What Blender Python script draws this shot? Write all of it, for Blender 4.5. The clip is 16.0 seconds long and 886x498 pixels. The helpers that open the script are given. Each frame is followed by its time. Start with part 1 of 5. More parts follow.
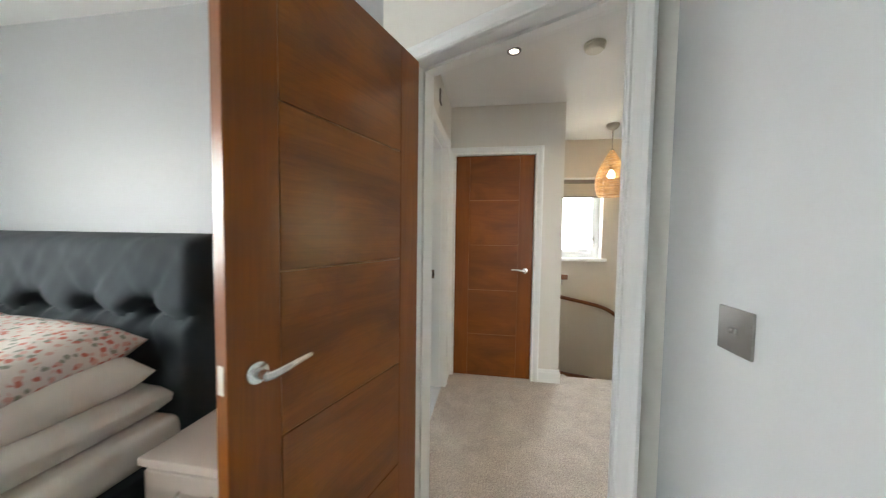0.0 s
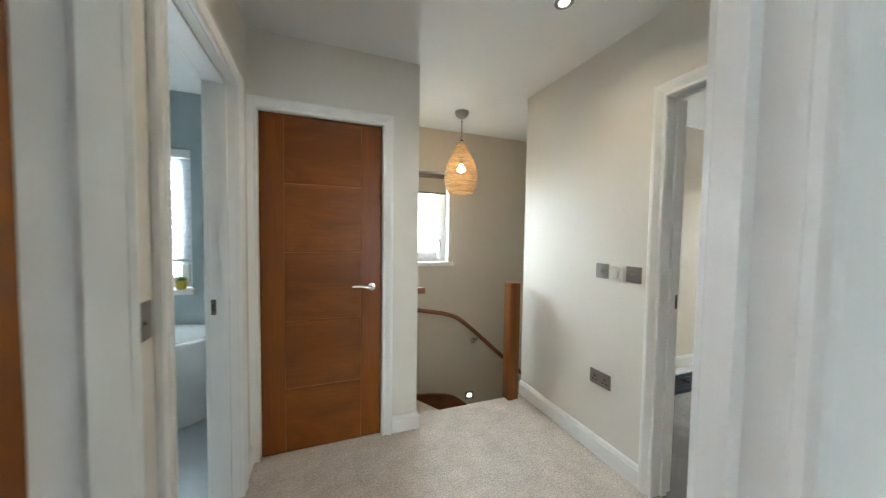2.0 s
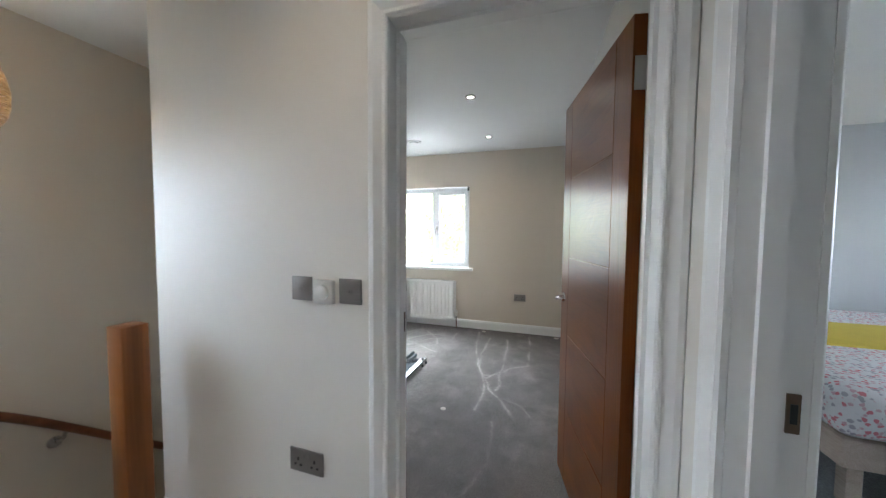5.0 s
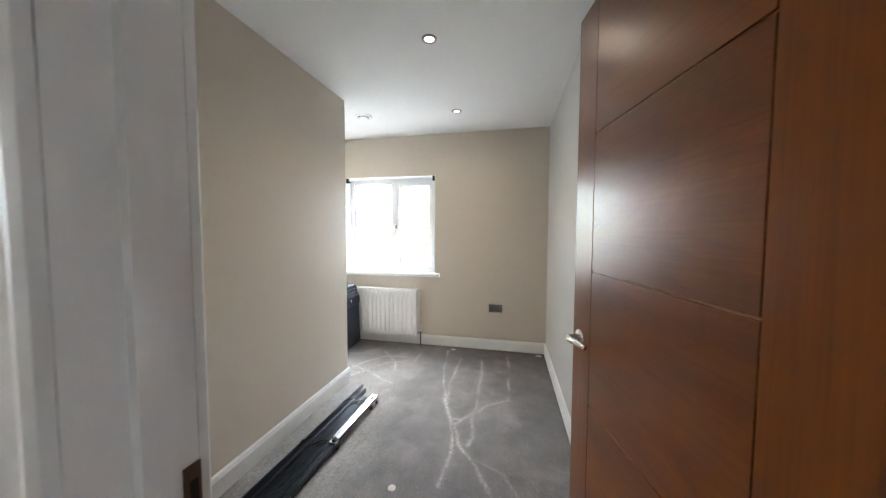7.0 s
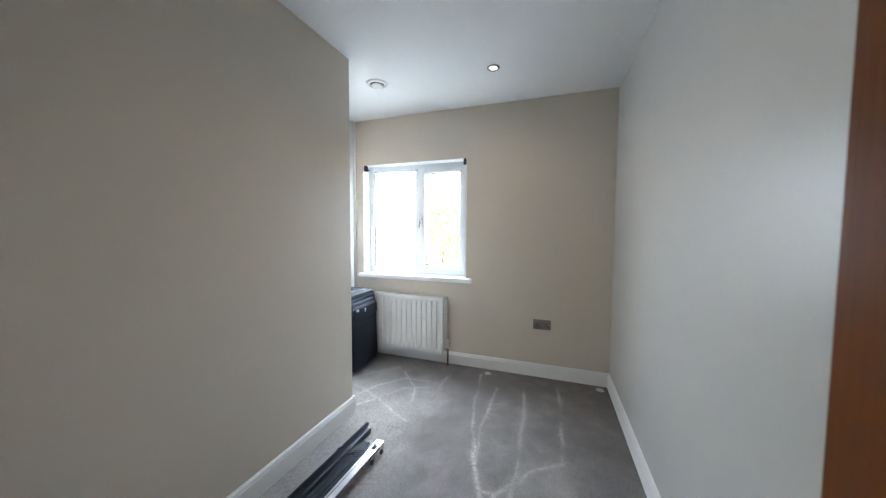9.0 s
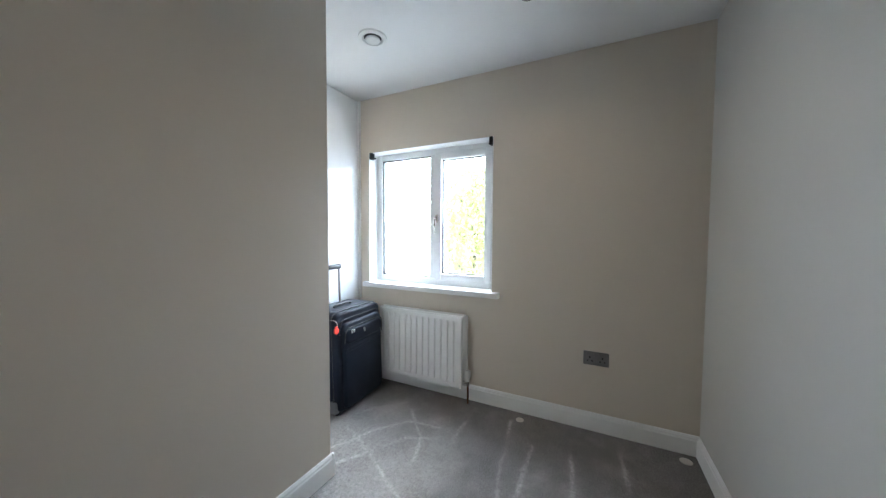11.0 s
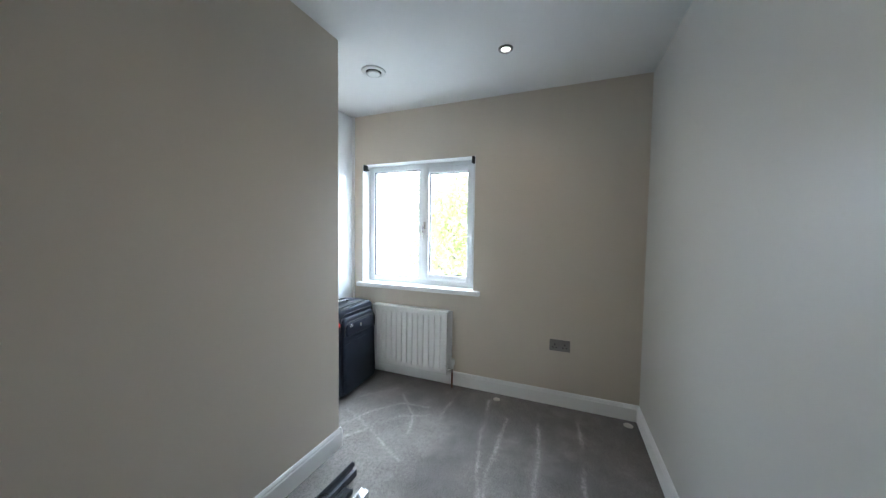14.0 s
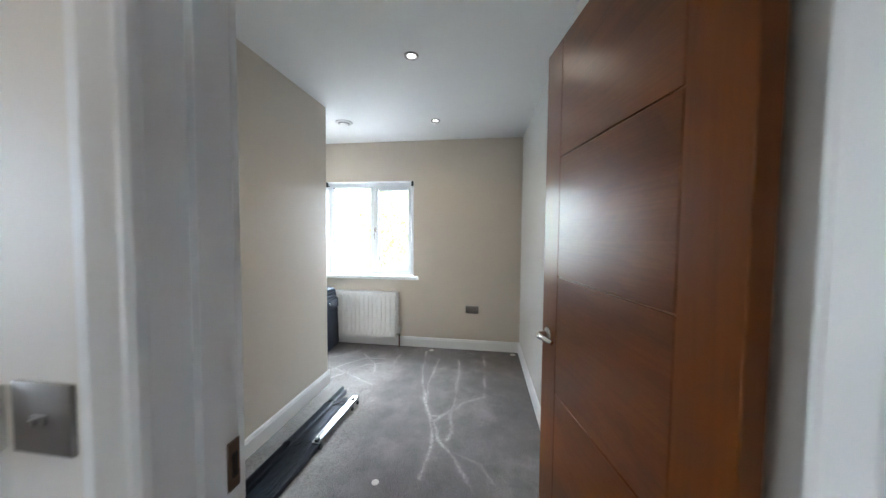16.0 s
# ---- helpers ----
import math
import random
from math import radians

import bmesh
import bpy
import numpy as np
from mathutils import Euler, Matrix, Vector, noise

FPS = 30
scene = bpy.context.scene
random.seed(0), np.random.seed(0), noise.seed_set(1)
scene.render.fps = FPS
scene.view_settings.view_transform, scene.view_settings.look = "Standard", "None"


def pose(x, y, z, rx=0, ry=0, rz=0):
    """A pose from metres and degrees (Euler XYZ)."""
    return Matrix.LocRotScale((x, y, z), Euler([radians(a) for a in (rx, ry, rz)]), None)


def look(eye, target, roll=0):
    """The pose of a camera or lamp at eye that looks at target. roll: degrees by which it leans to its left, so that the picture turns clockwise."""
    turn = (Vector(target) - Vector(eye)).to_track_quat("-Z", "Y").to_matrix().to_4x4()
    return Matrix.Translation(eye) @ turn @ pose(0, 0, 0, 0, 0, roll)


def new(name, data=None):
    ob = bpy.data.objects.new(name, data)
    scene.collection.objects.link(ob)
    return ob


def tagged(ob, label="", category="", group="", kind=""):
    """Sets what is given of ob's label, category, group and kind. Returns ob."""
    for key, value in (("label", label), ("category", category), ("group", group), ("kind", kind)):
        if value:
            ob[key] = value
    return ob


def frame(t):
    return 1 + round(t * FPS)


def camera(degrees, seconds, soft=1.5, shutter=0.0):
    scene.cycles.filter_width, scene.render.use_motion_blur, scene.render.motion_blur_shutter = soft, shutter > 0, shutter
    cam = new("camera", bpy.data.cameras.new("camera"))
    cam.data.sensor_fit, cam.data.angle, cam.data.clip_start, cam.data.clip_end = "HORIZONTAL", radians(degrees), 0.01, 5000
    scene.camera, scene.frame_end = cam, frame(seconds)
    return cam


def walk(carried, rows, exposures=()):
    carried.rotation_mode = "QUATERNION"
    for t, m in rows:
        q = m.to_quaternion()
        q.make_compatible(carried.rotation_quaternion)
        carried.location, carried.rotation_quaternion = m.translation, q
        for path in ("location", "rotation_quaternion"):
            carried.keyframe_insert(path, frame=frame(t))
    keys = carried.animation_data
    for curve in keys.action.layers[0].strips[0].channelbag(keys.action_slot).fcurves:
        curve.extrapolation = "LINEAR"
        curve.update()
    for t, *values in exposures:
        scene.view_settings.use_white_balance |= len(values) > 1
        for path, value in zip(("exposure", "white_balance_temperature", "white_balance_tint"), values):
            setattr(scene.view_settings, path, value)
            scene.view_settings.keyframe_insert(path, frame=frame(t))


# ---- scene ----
cam = camera(108.9, 16.0, 1.25, 0.3)
PATH = [
    (0, (0.208, -0.089, 1.285), (-0.107, 1.884, 1.189), 0.8),
    (0.5, (0.177, 0.132, 1.29), (0.149, 2.13, 1.204), 0.8),
    (1, (0.167, 0.343, 1.285), (0.419, 2.325, 1.195), 0.9),
    (1.4, (0.165, 0.509, 1.291), (0.603, 2.458, 1.197), 1.2),
    (1.5, (0.163, 0.546, 1.292), (0.645, 2.485, 1.207), 0.6),
    (2, (0.185, 0.729, 1.3), (0.905, 2.593, 1.215), 0.8),
    (2.5, (0.214, 0.902, 1.299), (1.184, 2.648, 1.201), 0.6),
    (3, (0.286, 1.051, 1.307), (1.525, 2.619, 1.225), 0.7),
    (3.5, (0.393, 1.149, 1.293), (1.867, 2.498, 1.209), 0.5),
    (4, (0.54, 1.253, 1.293), (2.215, 2.342, 1.207), 0.5),
    (4.5, (0.674, 1.297, 1.3), (2.495, 2.12, 1.215), 0.5),
    (4.7, (0.722, 1.296, 1.304), (2.589, 2.007, 1.213), 0.6),
    (6.8, (1.495, 1.369, 1.311), (3.443, 1.807, 1.198), 0.2),
    (7, (1.549, 1.399, 1.301), (3.497, 1.84, 1.196), 0.2),
    (7.5, (1.691, 1.397, 1.293), (3.624, 1.898, 1.184), 0.3),
    (8, (1.86, 1.425, 1.297), (3.777, 1.983, 1.175), 0.2),
    (8.5, (2.036, 1.464, 1.281), (3.937, 2.076, 1.17), 0.3),
    (9, (2.202, 1.487, 1.271), (4.08, 2.165, 1.159), 0.3),
    (11.5, (2.984, 1.614, 1.242), (4.751, 2.546, 1.152), 0.4),
    (12, (3.074, 1.623, 1.244), (4.821, 2.593, 1.153), 0.5),
    (12.5, (3.085, 1.626, 1.246), (4.835, 2.592, 1.166), 0.7),
    (13, (2.983, 1.594, 1.262), (4.771, 2.487, 1.184), 0.9),
    (13.5, (2.769, 1.566, 1.283), (4.59, 2.389, 1.2), 0.9),
    (14, (2.516, 1.532, 1.299), (4.366, 2.285, 1.205), 0.8),
    (14.5, (2.257, 1.52, 1.351), (4.143, 2.176, 1.227), 0.8),
    (15, (1.997, 1.504, 1.344), (3.919, 2.044, 1.229), 0.5),
    (15.5, (1.733, 1.454, 1.352), (3.68, 1.897, 1.24), 0.4),
    (16, (1.438, 1.405, 1.326), (3.415, 1.697, 1.234), 0.5),
]
EXPOSURES = [(0.0, 2.58, 6600, 5), (1.0, 2.68, 6620, 5), (1.5, 2.62, 6470, 3), (2.5, 2.25, 6000, 0), (3.5, 1.96, 5720, 3), (4.7, 1.93, 5720, 6), (7.0, 2.2, 6030, 8), (9.0, 1.88, 5530, 6), (11.5, 1.32, 5530, 6),
             (12.5, 1.25, 5580, 7), (14.0, 1.40, 5420, 4), (15.0, 1.71, 5580, 7), (15.5, 1.89, 5610, 6), (16.0, 2.06, 5620, 6)]
walk(cam, [(t, look(eye, target, roll)) for t, eye, target, roll in PATH], EXPOSURES)

# ---- world and lamps ----
world = bpy.data.worlds.new("overcast_sky")
scene.world = world
world.use_nodes = True
wn = world.node_tree.nodes
sky = wn.new("ShaderNodeTexSky")
sky.sky_type = "NISHITA"
sky.sun_disc = False
sky.sun_elevation = radians(48)
sky.sun_rotation = radians(70)
sky.dust_density = 4.0
haze = wn.new("ShaderNodeMixRGB")
haze.inputs[0].default_value = 0.75
haze.inputs[2].default_value = (9.0, 9.3, 9.6, 1)
world.node_tree.links.new(sky.outputs[0], haze.inputs[1])
world.node_tree.links.new(haze.outputs[0], wn["Background"].inputs[0])
wn["Background"].inputs[1].default_value = 0.52

sun = new("sun", bpy.data.lights.new("sun", "SUN"))
sun.data.energy, sun.data.angle, sun.data.color = 0.6, radians(40), (1.0, 0.96, 0.9)
sun.matrix_world = look((6, 6, 9), (0, 1, 0))


def sky_lamp(name, eye, target, w, h, watts, colour=(0.93, 0.97, 1.0)):
    lamp = new(name, bpy.data.lights.new(name, "AREA"))
    lamp.data.shape, lamp.data.size, lamp.data.size_y = "RECTANGLE", w, h
    lamp.data.energy, lamp.data.color = watts, colour
    lamp.matrix_world = look(eye, target)
    return lamp


# daylight outside each window, above what the panes show
COOL, WARM = (0.83, 0.92, 1.0), (1.0, 0.97, 0.91)
sky_lamp("skylight_east", (6.5, 2.75, 3.05), (4.9, 2.75, 1.3), 3.6, 2.4, 110, COOL)
sky_lamp("skylight_stairs", (1.0, 5.4, 2.1), (1.2, 3.7, 1.35), 2.0, 1.8, 40, COOL)
sky_lamp("skylight_bathroom", (-1.3, 5.3, 2.2), (-1.3, 3.7, 1.3), 2.0, 1.8, 55, COOL)
sky_lamp("skylight_west", (-5.0, -1.0, 2.5), (-3.3, -0.9, 1.4), 2.6, 1.8, 18, WARM)
sky_lamp("skylight_south_east", (3.0, -4.6, 2.6), (2.8, -2.8, 1.4), 2.4, 1.8, 16, COOL)


# ---- materials ----
def node_mat(name):
    m = bpy.data.materials.new(name)
    m.use_nodes = True
    return m, m.node_tree.nodes, m.node_tree.links, m.node_tree.nodes["Principled BSDF"]


def coords(nodes, links, scale=(1, 1, 1), rot=(0, 0, 0), kind="Object"):
    tc, mp = nodes.new("ShaderNodeTexCoord"), nodes.new("ShaderNodeMapping")
    mp.inputs["Scale"].default_value, mp.inputs["Rotation"].default_value = scale, rot
    links.new(tc.outputs[kind], mp.inputs[0])
    return mp.outputs[0]


def noise_node(nodes, links, vec, scale, detail=4, rough=0.55, distort=0.0):
    n = nodes.new("ShaderNodeTexNoise")
    n.inputs["Scale"].default_value, n.inputs["Detail"].default_value = scale, detail
    n.inputs["Roughness"].default_value, n.inputs["Distortion"].default_value = rough, distort
    links.new(vec, n.inputs["Vector"])
    return n.outputs["Fac"]


def ramp(nodes, links, fac, stops):
    r = nodes.new("ShaderNodeValToRGB")
    while len(r.color_ramp.elements) < len(stops):
        r.color_ramp.elements.new(0.5)
    for e, (p, c) in zip(r.color_ramp.elements, stops):
        e.position, e.color = p, (*c, 1) if len(c) == 3 else c
    links.new(fac, r.inputs[0])
    return r.outputs[0]


def mix(nodes, links, fac, a, b, kind="MIX"):
    m = nodes.new("ShaderNodeMixRGB")
    m.blend_type = kind
    for sock, v in ((m.inputs[0], fac), (m.inputs[1], a), (m.inputs[2], b)):
        if hasattr(v, "is_linked"):
            links.new(v, sock)
        elif isinstance(v, (int, float)):
            sock.default_value = v
        else:
            sock.default_value = (*v, 1)
    return m.outputs[0]


def bump(nodes, links, bsdf, height, strength, dist=0.002):
    b = nodes.new("ShaderNodeBump")
    b.inputs["Strength"].default_value, b.inputs["Distance"].default_value = strength, dist
    links.new(height, b.inputs["Height"])
    links.new(b.outputs[0], bsdf.inputs["Normal"])


def paint(name, colour, rough=0.6, vary=0.04, relief=0.08, spec=0.5):
    m, n, l, b = node_mat(name)
    v = coords(n, l)
    big = noise_node(n, l, v, 1.3, 3)
    dark = tuple(c * (1 - 2 * vary) for c in colour)
    l.new(ramp(n, l, big, [(0.3, dark), (0.7, colour)]), b.inputs["Base Color"])
    fine = noise_node(n, l, v, 120, 3)
    r = n.new("ShaderNodeMapRange")
    l.new(noise_node(n, l, v, 9, 4), r.inputs[0])
    r.inputs[3].default_value, r.inputs[4].default_value = rough - 0.03, rough + 0.03
    l.new(r.outputs[0], b.inputs["Roughness"])
    b.inputs["Specular IOR Level"].default_value = spec
    bump(n, l, b, fine, relief, 0.001)
    return m


def plain(name, colour, rough=0.4, metal=0.0, vary=0.06):
    m, n, l, b = node_mat(name)
    v = coords(n, l)
    k = noise_node(n, l, v, 14, 4)
    l.new(ramp(n, l, k, [(0.3, tuple(c * (1 - vary) for c in colour)), (0.7, colour)]), b.inputs["Base Color"])
    b.inputs["Roughness"].default_value, b.inputs["Metallic"].default_value = rough, metal
    bump(n, l, b, noise_node(n, l, v, 300, 2), 0.04, 0.0005)
    return m


def wood(name, dark, mid, light, along="x", rough=0.30):
    """Veneer with its grain along one of the object's axes, each piece cut from another place."""
    m, n, l, b = node_mat(name)
    tc, info, add = n.new("ShaderNodeTexCoord"), n.new("ShaderNodeObjectInfo"), n.new("ShaderNodeVectorMath")
    mul = n.new("ShaderNodeVectorMath")
    mul.operation = "SCALE"
    cmb = n.new("ShaderNodeCombineXYZ")
    for i in range(3):
        l.new(info.outputs["Random"], cmb.inputs[i])
    l.new(cmb.outputs[0], mul.inputs[0])
    mul.inputs["Scale"].default_value = 23.0
    l.new(tc.outputs["Object"], add.inputs[0])
    l.new(mul.outputs[0], add.inputs[1])
    mp = n.new("ShaderNodeMapping")
    mp.inputs["Scale"].default_value = {"x": (1.3, 4.5, 4.5), "z": (5, 5, 0.45), "y": (5, 0.6, 5)}[along]
    l.new(add.outputs[0], mp.inputs[0])
    wav = noise_node(n, l, mp.outputs[0], 1.4, 4, 0.5, 1.0)
    mp2 = n.new("ShaderNodeMapping")
    mp2.inputs["Scale"].default_value = {"x": (3, 190, 190), "z": (190, 190, 3), "y": (190, 3, 190)}[along]
    l.new(add.outputs[0], mp2.inputs[0])
    fib = noise_node(n, l, mp2.outputs[0], 1.0, 3, 0.6)
    base = ramp(n, l, wav, [(0.25, dark), (0.48, mid), (0.75, light)])
    streak = ramp(n, l, fib, [(0.35, (0.84, 0.81, 0.79)), (0.62, (1, 1, 1))])
    rings = n.new("ShaderNodeMath")
    rings.operation = "MULTIPLY"
    rings.inputs[1].default_value = 20.0
    l.new(wav, rings.inputs[0])
    frac = n.new("ShaderNodeMath")
    frac.operation = "PINGPONG"
    frac.inputs[1].default_value = 1.0
    l.new(rings.outputs[0], frac.inputs[0])
    base = mix(n, l, 0.24, base, ramp(n, l, frac.outputs[0], [(0.0, (0.70, 0.66, 0.62)), (0.35, (1, 1, 1)), (1.0, (1.06, 1.06, 1.06))]), "MULTIPLY")
    tone = ramp(n, l, info.outputs["Random"], [(0.0, (0.88, 0.86, 0.84)), (1.0, (1, 1, 1))])
    col = mix(n, l, 1.0, mix(n, l, 0.8, base, streak, "MULTIPLY"), tone, "MULTIPLY")
    l.new(col, b.inputs["Base Color"])
    b.inputs["Roughness"].default_value = rough
    b.inputs["Specular IOR Level"].default_value = 0.43
    relief = mix(n, l, 0.32, fib, frac.outputs[0])
    bump(n, l, b, relief, 0.45, 0.0008)
    return m


def carpet(name, a, c, tracks=None, size=170):
    m, n, l, b = node_mat(name)
    v = coords(n, l)
    tuft = noise_node(n, l, v, size, 3, 0.7)
    blot = noise_node(n, l, v, 7, 5, 0.65)
    clump = noise_node(n, l, v, size * 0.4, 4, 0.75)
    col = ramp(n, l, tuft, [(0.34, a), (0.64, c)])
    col = mix(n, l, 0.5, col, ramp(n, l, blot, [(0.35, (0.72, 0.72, 0.72)), (0.68, (1.15, 1.15, 1.15))]), "MULTIPLY")
    col = mix(n, l, 0.26, col, ramp(n, l, clump, [(0.36, (0.60, 0.60, 0.60)), (0.64, (1.22, 1.22, 1.22))]), "MULTIPLY")
    if tracks:
        # brushed-up streaks left in the pile, and the half with painted sheen
        wear_and_sheen = n.new("ShaderNodeAttribute")
        wear_and_sheen.attribute_name = "wear_and_sheen"
        wisp = ramp(n, l, noise_node(n, l, v, 45, 4, 0.75), [(0.36, (0.25, 0.25, 0.25)), (0.62, (1, 1, 1))])
        col = mix(n, l, mix(n, l, 1.0, wear_and_sheen.outputs["Color"], wisp, "MULTIPLY"), col, tracks)
        col = mix(n, l, ramp(n, l, noise_node(n, l, v, 2.2, 6, 0.65), [(0.5, (0, 0, 0)), (0.76, (0.3, 0.3, 0.3))]), col, tracks)
    l.new(col, b.inputs["Base Color"])
    b.inputs["Roughness"].default_value = 0.95
    b.inputs["Specular IOR Level"].default_value = 0.1
    bump(n, l, b, tuft, 0.9, 0.006)
    return m


WALL = paint("warm_grey_wall_paint", (0.645, 0.578, 0.49), 0.39, 0.015, 0.04, 0.5)
WALL_LANDING = paint("pale_grey_wall_paint", (0.74, 0.71, 0.658), 0.5, 0.015, 0.05)
WALL_BEDROOM = paint("cool_grey_wall_paint", (0.462, 0.472, 0.474), 0.5, 0.015, 0.05)
# the warm wall colour with the window's cool light mixed into it
WALL_DAYLIT = paint("wall_paint_with_cool_daylight", (0.60, 0.585, 0.545), 0.36, 0.015, 0.04, 0.5)
CEILING = paint("white_ceiling_paint", (0.80, 0.80, 0.79), 0.7, 0.015)
GLOSS = paint("white_satin_woodwork", (0.82, 0.82, 0.81), 0.42, 0.006, 0.0)
UPVC = plain("white_window_plastic", (0.82, 0.83, 0.84), 0.25, 0, 0.02)
WOOD_H = wood("walnut_veneer_across", (0.140, 0.036, 0.004), (0.203, 0.057, 0.007), (0.275, 0.087, 0.012), "x", 0.29)
WOOD_V = wood("walnut_veneer_upright", (0.16, 0.041, 0.004), (0.205, 0.055, 0.005), (0.25, 0.073, 0.008), "z", 0.29)
OAK = wood("stained_oak", (0.16, 0.05, 0.012), (0.26, 0.09, 0.022), (0.35, 0.14, 0.038), "z", 0.3)
OAK_X = wood("stained_oak_rail", (0.12, 0.04, 0.014), (0.2, 0.07, 0.025), (0.3, 0.11, 0.04), "x", 0.31)
GROOVE = plain("groove_wood", (0.30, 0.12, 0.04), 0.4)
CHROME = plain("satin_chrome", (0.72, 0.71, 0.69), 0.22, 1.0, 0.03)
STEEL = plain("brushed_steel_plate", (0.31, 0.292, 0.278), 0.5, 1.0, 0.1)
HINGE = plain("satin_hinge_metal", (0.62, 0.60, 0.56), 0.5, 0.6, 0.08)
BRONZE = plain("bronze_plate", (0.20, 0.14, 0.10), 0.42, 0.7, 0.3)
BLACK = plain("black_plastic", (0.012, 0.012, 0.013), 0.4)
WHITE = plain("white_plastic", (0.78, 0.78, 0.76), 0.35)
IVORY = plain("aged_ivory_plastic", (0.58, 0.56, 0.46), 0.4)
ENAMEL = plain("white_radiator_enamel", (0.80, 0.80, 0.79), 0.25, 0, 0.02)
COPPER = plain("dull_copper_pipe", (0.14, 0.07, 0.045), 0.45, 0.9)
CARPET_LANDING = carpet("beige_loop_carpet", (0.40, 0.35, 0.315), (0.74, 0.68, 0.62), None, 130)
CARPET_GREY = carpet("grey_cut_pile_carpet", (0.128, 0.120, 0.116), (0.27, 0.252, 0.243), (0.56, 0.525, 0.49))
CARPET_BLUE = carpet("pale_grey_carpet", (0.28, 0.29, 0.31), (0.45, 0.46, 0.48))
TILE = paint("grey_blue_wall_tile", (0.35, 0.405, 0.42), 0.35, 0.06)
TILE_FLOOR = paint("pale_grey_floor_tile", (0.52, 0.55, 0.57), 0.35, 0.03)
FELT = plain("pale_felt", (0.62, 0.58, 0.52), 0.95)
ACRYLIC = plain("white_bath_acrylic", (0.80, 0.81, 0.82), 0.12, 0, 0.01)
LACQUER = plain("white_gloss_lacquer", (0.80, 0.81, 0.82), 0.06, 0, 0.01)


def glow(name, colour, strength):
    m, n, l, b = node_mat(name)
    b.inputs["Base Color"].default_value = (*colour, 1)
    b.inputs["Emission Color"].default_value = (*colour, 1)
    b.inputs["Emission Strength"].default_value = strength
    return m


LAMP_WHITE = glow("downlight_led", (1.0, 0.9, 0.78), 6.0)
LAMP_WARM = glow("pendant_bulb", (1.0, 0.76, 0.46), 24.0)
LAMP_STEP = glow("stair_light_led", (1.0, 0.95, 0.9), 3.0)

GLASS, gn, gl, gb = node_mat("window_glass")
gb.inputs["Base Color"].default_value = (1, 1, 1, 1)
gb.inputs["Roughness"].default_value = 0.0
gb.inputs["Transmission Weight"].default_value = 1.0
gb.inputs["IOR"].default_value = 1.1


# ---- building helpers ----
def box(bm, x0, x1, y0, y1, z0, z1, bevel=0.0, seg=2):
    made = bmesh.ops.create_cube(bm, size=1.0)["verts"]
    for v in made:
        v.co = Vector(((x0 + x1) / 2 + v.co.x * (x1 - x0), (y0 + y1) / 2 + v.co.y * (y1 - y0), (z0 + z1) / 2 + v.co.z * (z1 - z0)))
    if bevel:
        edges = list({e for v in made for e in v.link_edges})
        bmesh.ops.bevel(bm, geom=edges, offset=bevel, segments=seg, affect="EDGES", profile=0.5)


def prism(bm, pts, z0, z1):
    low = [bm.verts.new((x, y, z0)) for x, y in pts]
    high = [bm.verts.new((x, y, z1)) for x, y in pts]
    bm.faces.new(low)
    bm.faces.new(high)
    for i in range(len(pts)):
        j = (i + 1) % len(pts)
        bm.faces.new((low[i], low[j], high[j], high[i]))


def slab(bm, pts, y0, y1):
    """A plate upright in x and z, from y0 to y1."""
    a = [bm.verts.new((x, y0, z)) for x, z in pts]
    b = [bm.verts.new((x, y1, z)) for x, z in pts]
    bm.faces.new(a)
    bm.faces.new(b)
    for i in range(len(pts)):
        j = (i + 1) % len(pts)
        bm.faces.new((a[i], a[j], b[j], b[i]))


def lathe(bm, profile, centre=(0, 0, 0), seg=32, axis="z"):
    """Turns (radius, height) points round an axis."""
    rings = []
    for r, h in profile:
        ring = []
        for k in range(seg):
            a = 2 * math.pi * k / seg
            p = (r * math.cos(a), r * math.sin(a), h)
            if axis == "y":
                p = (p[0], h, p[1])
            elif axis == "x":
                p = (h, p[0], p[1])
            ring.append(bm.verts.new(Vector(p) + Vector(centre)))
        rings.append(ring)
    for a, b in zip(rings, rings[1:]):
        for k in range(seg):
            bm.faces.new((a[k], a[(k + 1) % seg], b[(k + 1) % seg], b[k]))
    for ring, (r, h) in ((rings[0], profile[0]), (rings[-1], profile[-1])):
        if r > 1e-6:
            bm.faces.new(ring)
    bmesh.ops.remove_doubles(bm, verts=[v for ring in rings for v in ring], dist=1e-6)


def tube(bm, pts, radius, seg=12, flat=1.0):
    """A round bar through points; flat squeezes it sideways."""
    pts = [Vector(p) for p in pts]
    rings = []
    for i, p in enumerate(pts):
        d = (pts[min(i + 1, len(pts) - 1)] - pts[max(i - 1, 0)]).normalized()
        side = d.cross(Vector((0, 0, 1)))
        side = side.normalized() if side.length > 1e-4 else Vector((1, 0, 0))
        up = side.cross(d).normalized()
        r = radius[i] if isinstance(radius, (list, tuple)) else radius
        rings.append([bm.verts.new(p + r * (math.cos(2 * math.pi * k / seg) * side + flat * math.sin(2 * math.pi * k / seg) * up)) for k in range(seg)])
    for a, b in zip(rings, rings[1:]):
        for k in range(seg):
            bm.faces.new((a[k], a[(k + 1) % seg], b[(k + 1) % seg], b[k]))
    bm.faces.new(rings[0])
    bm.faces.new(rings[-1])


def finish(name, bm, material, smooth=None):
    bmesh.ops.recalc_face_normals(bm, faces=bm.faces[:])
    me = bpy.data.meshes.new(name)
    bm.to_mesh(me)
    bm.free()
    for m in material if isinstance(material, (list, tuple)) else (material,):
        me.materials.append(m)
    if smooth is not None:
        me.shade_smooth()
        me.set_sharp_from_angle(angle=radians(smooth))
    return me


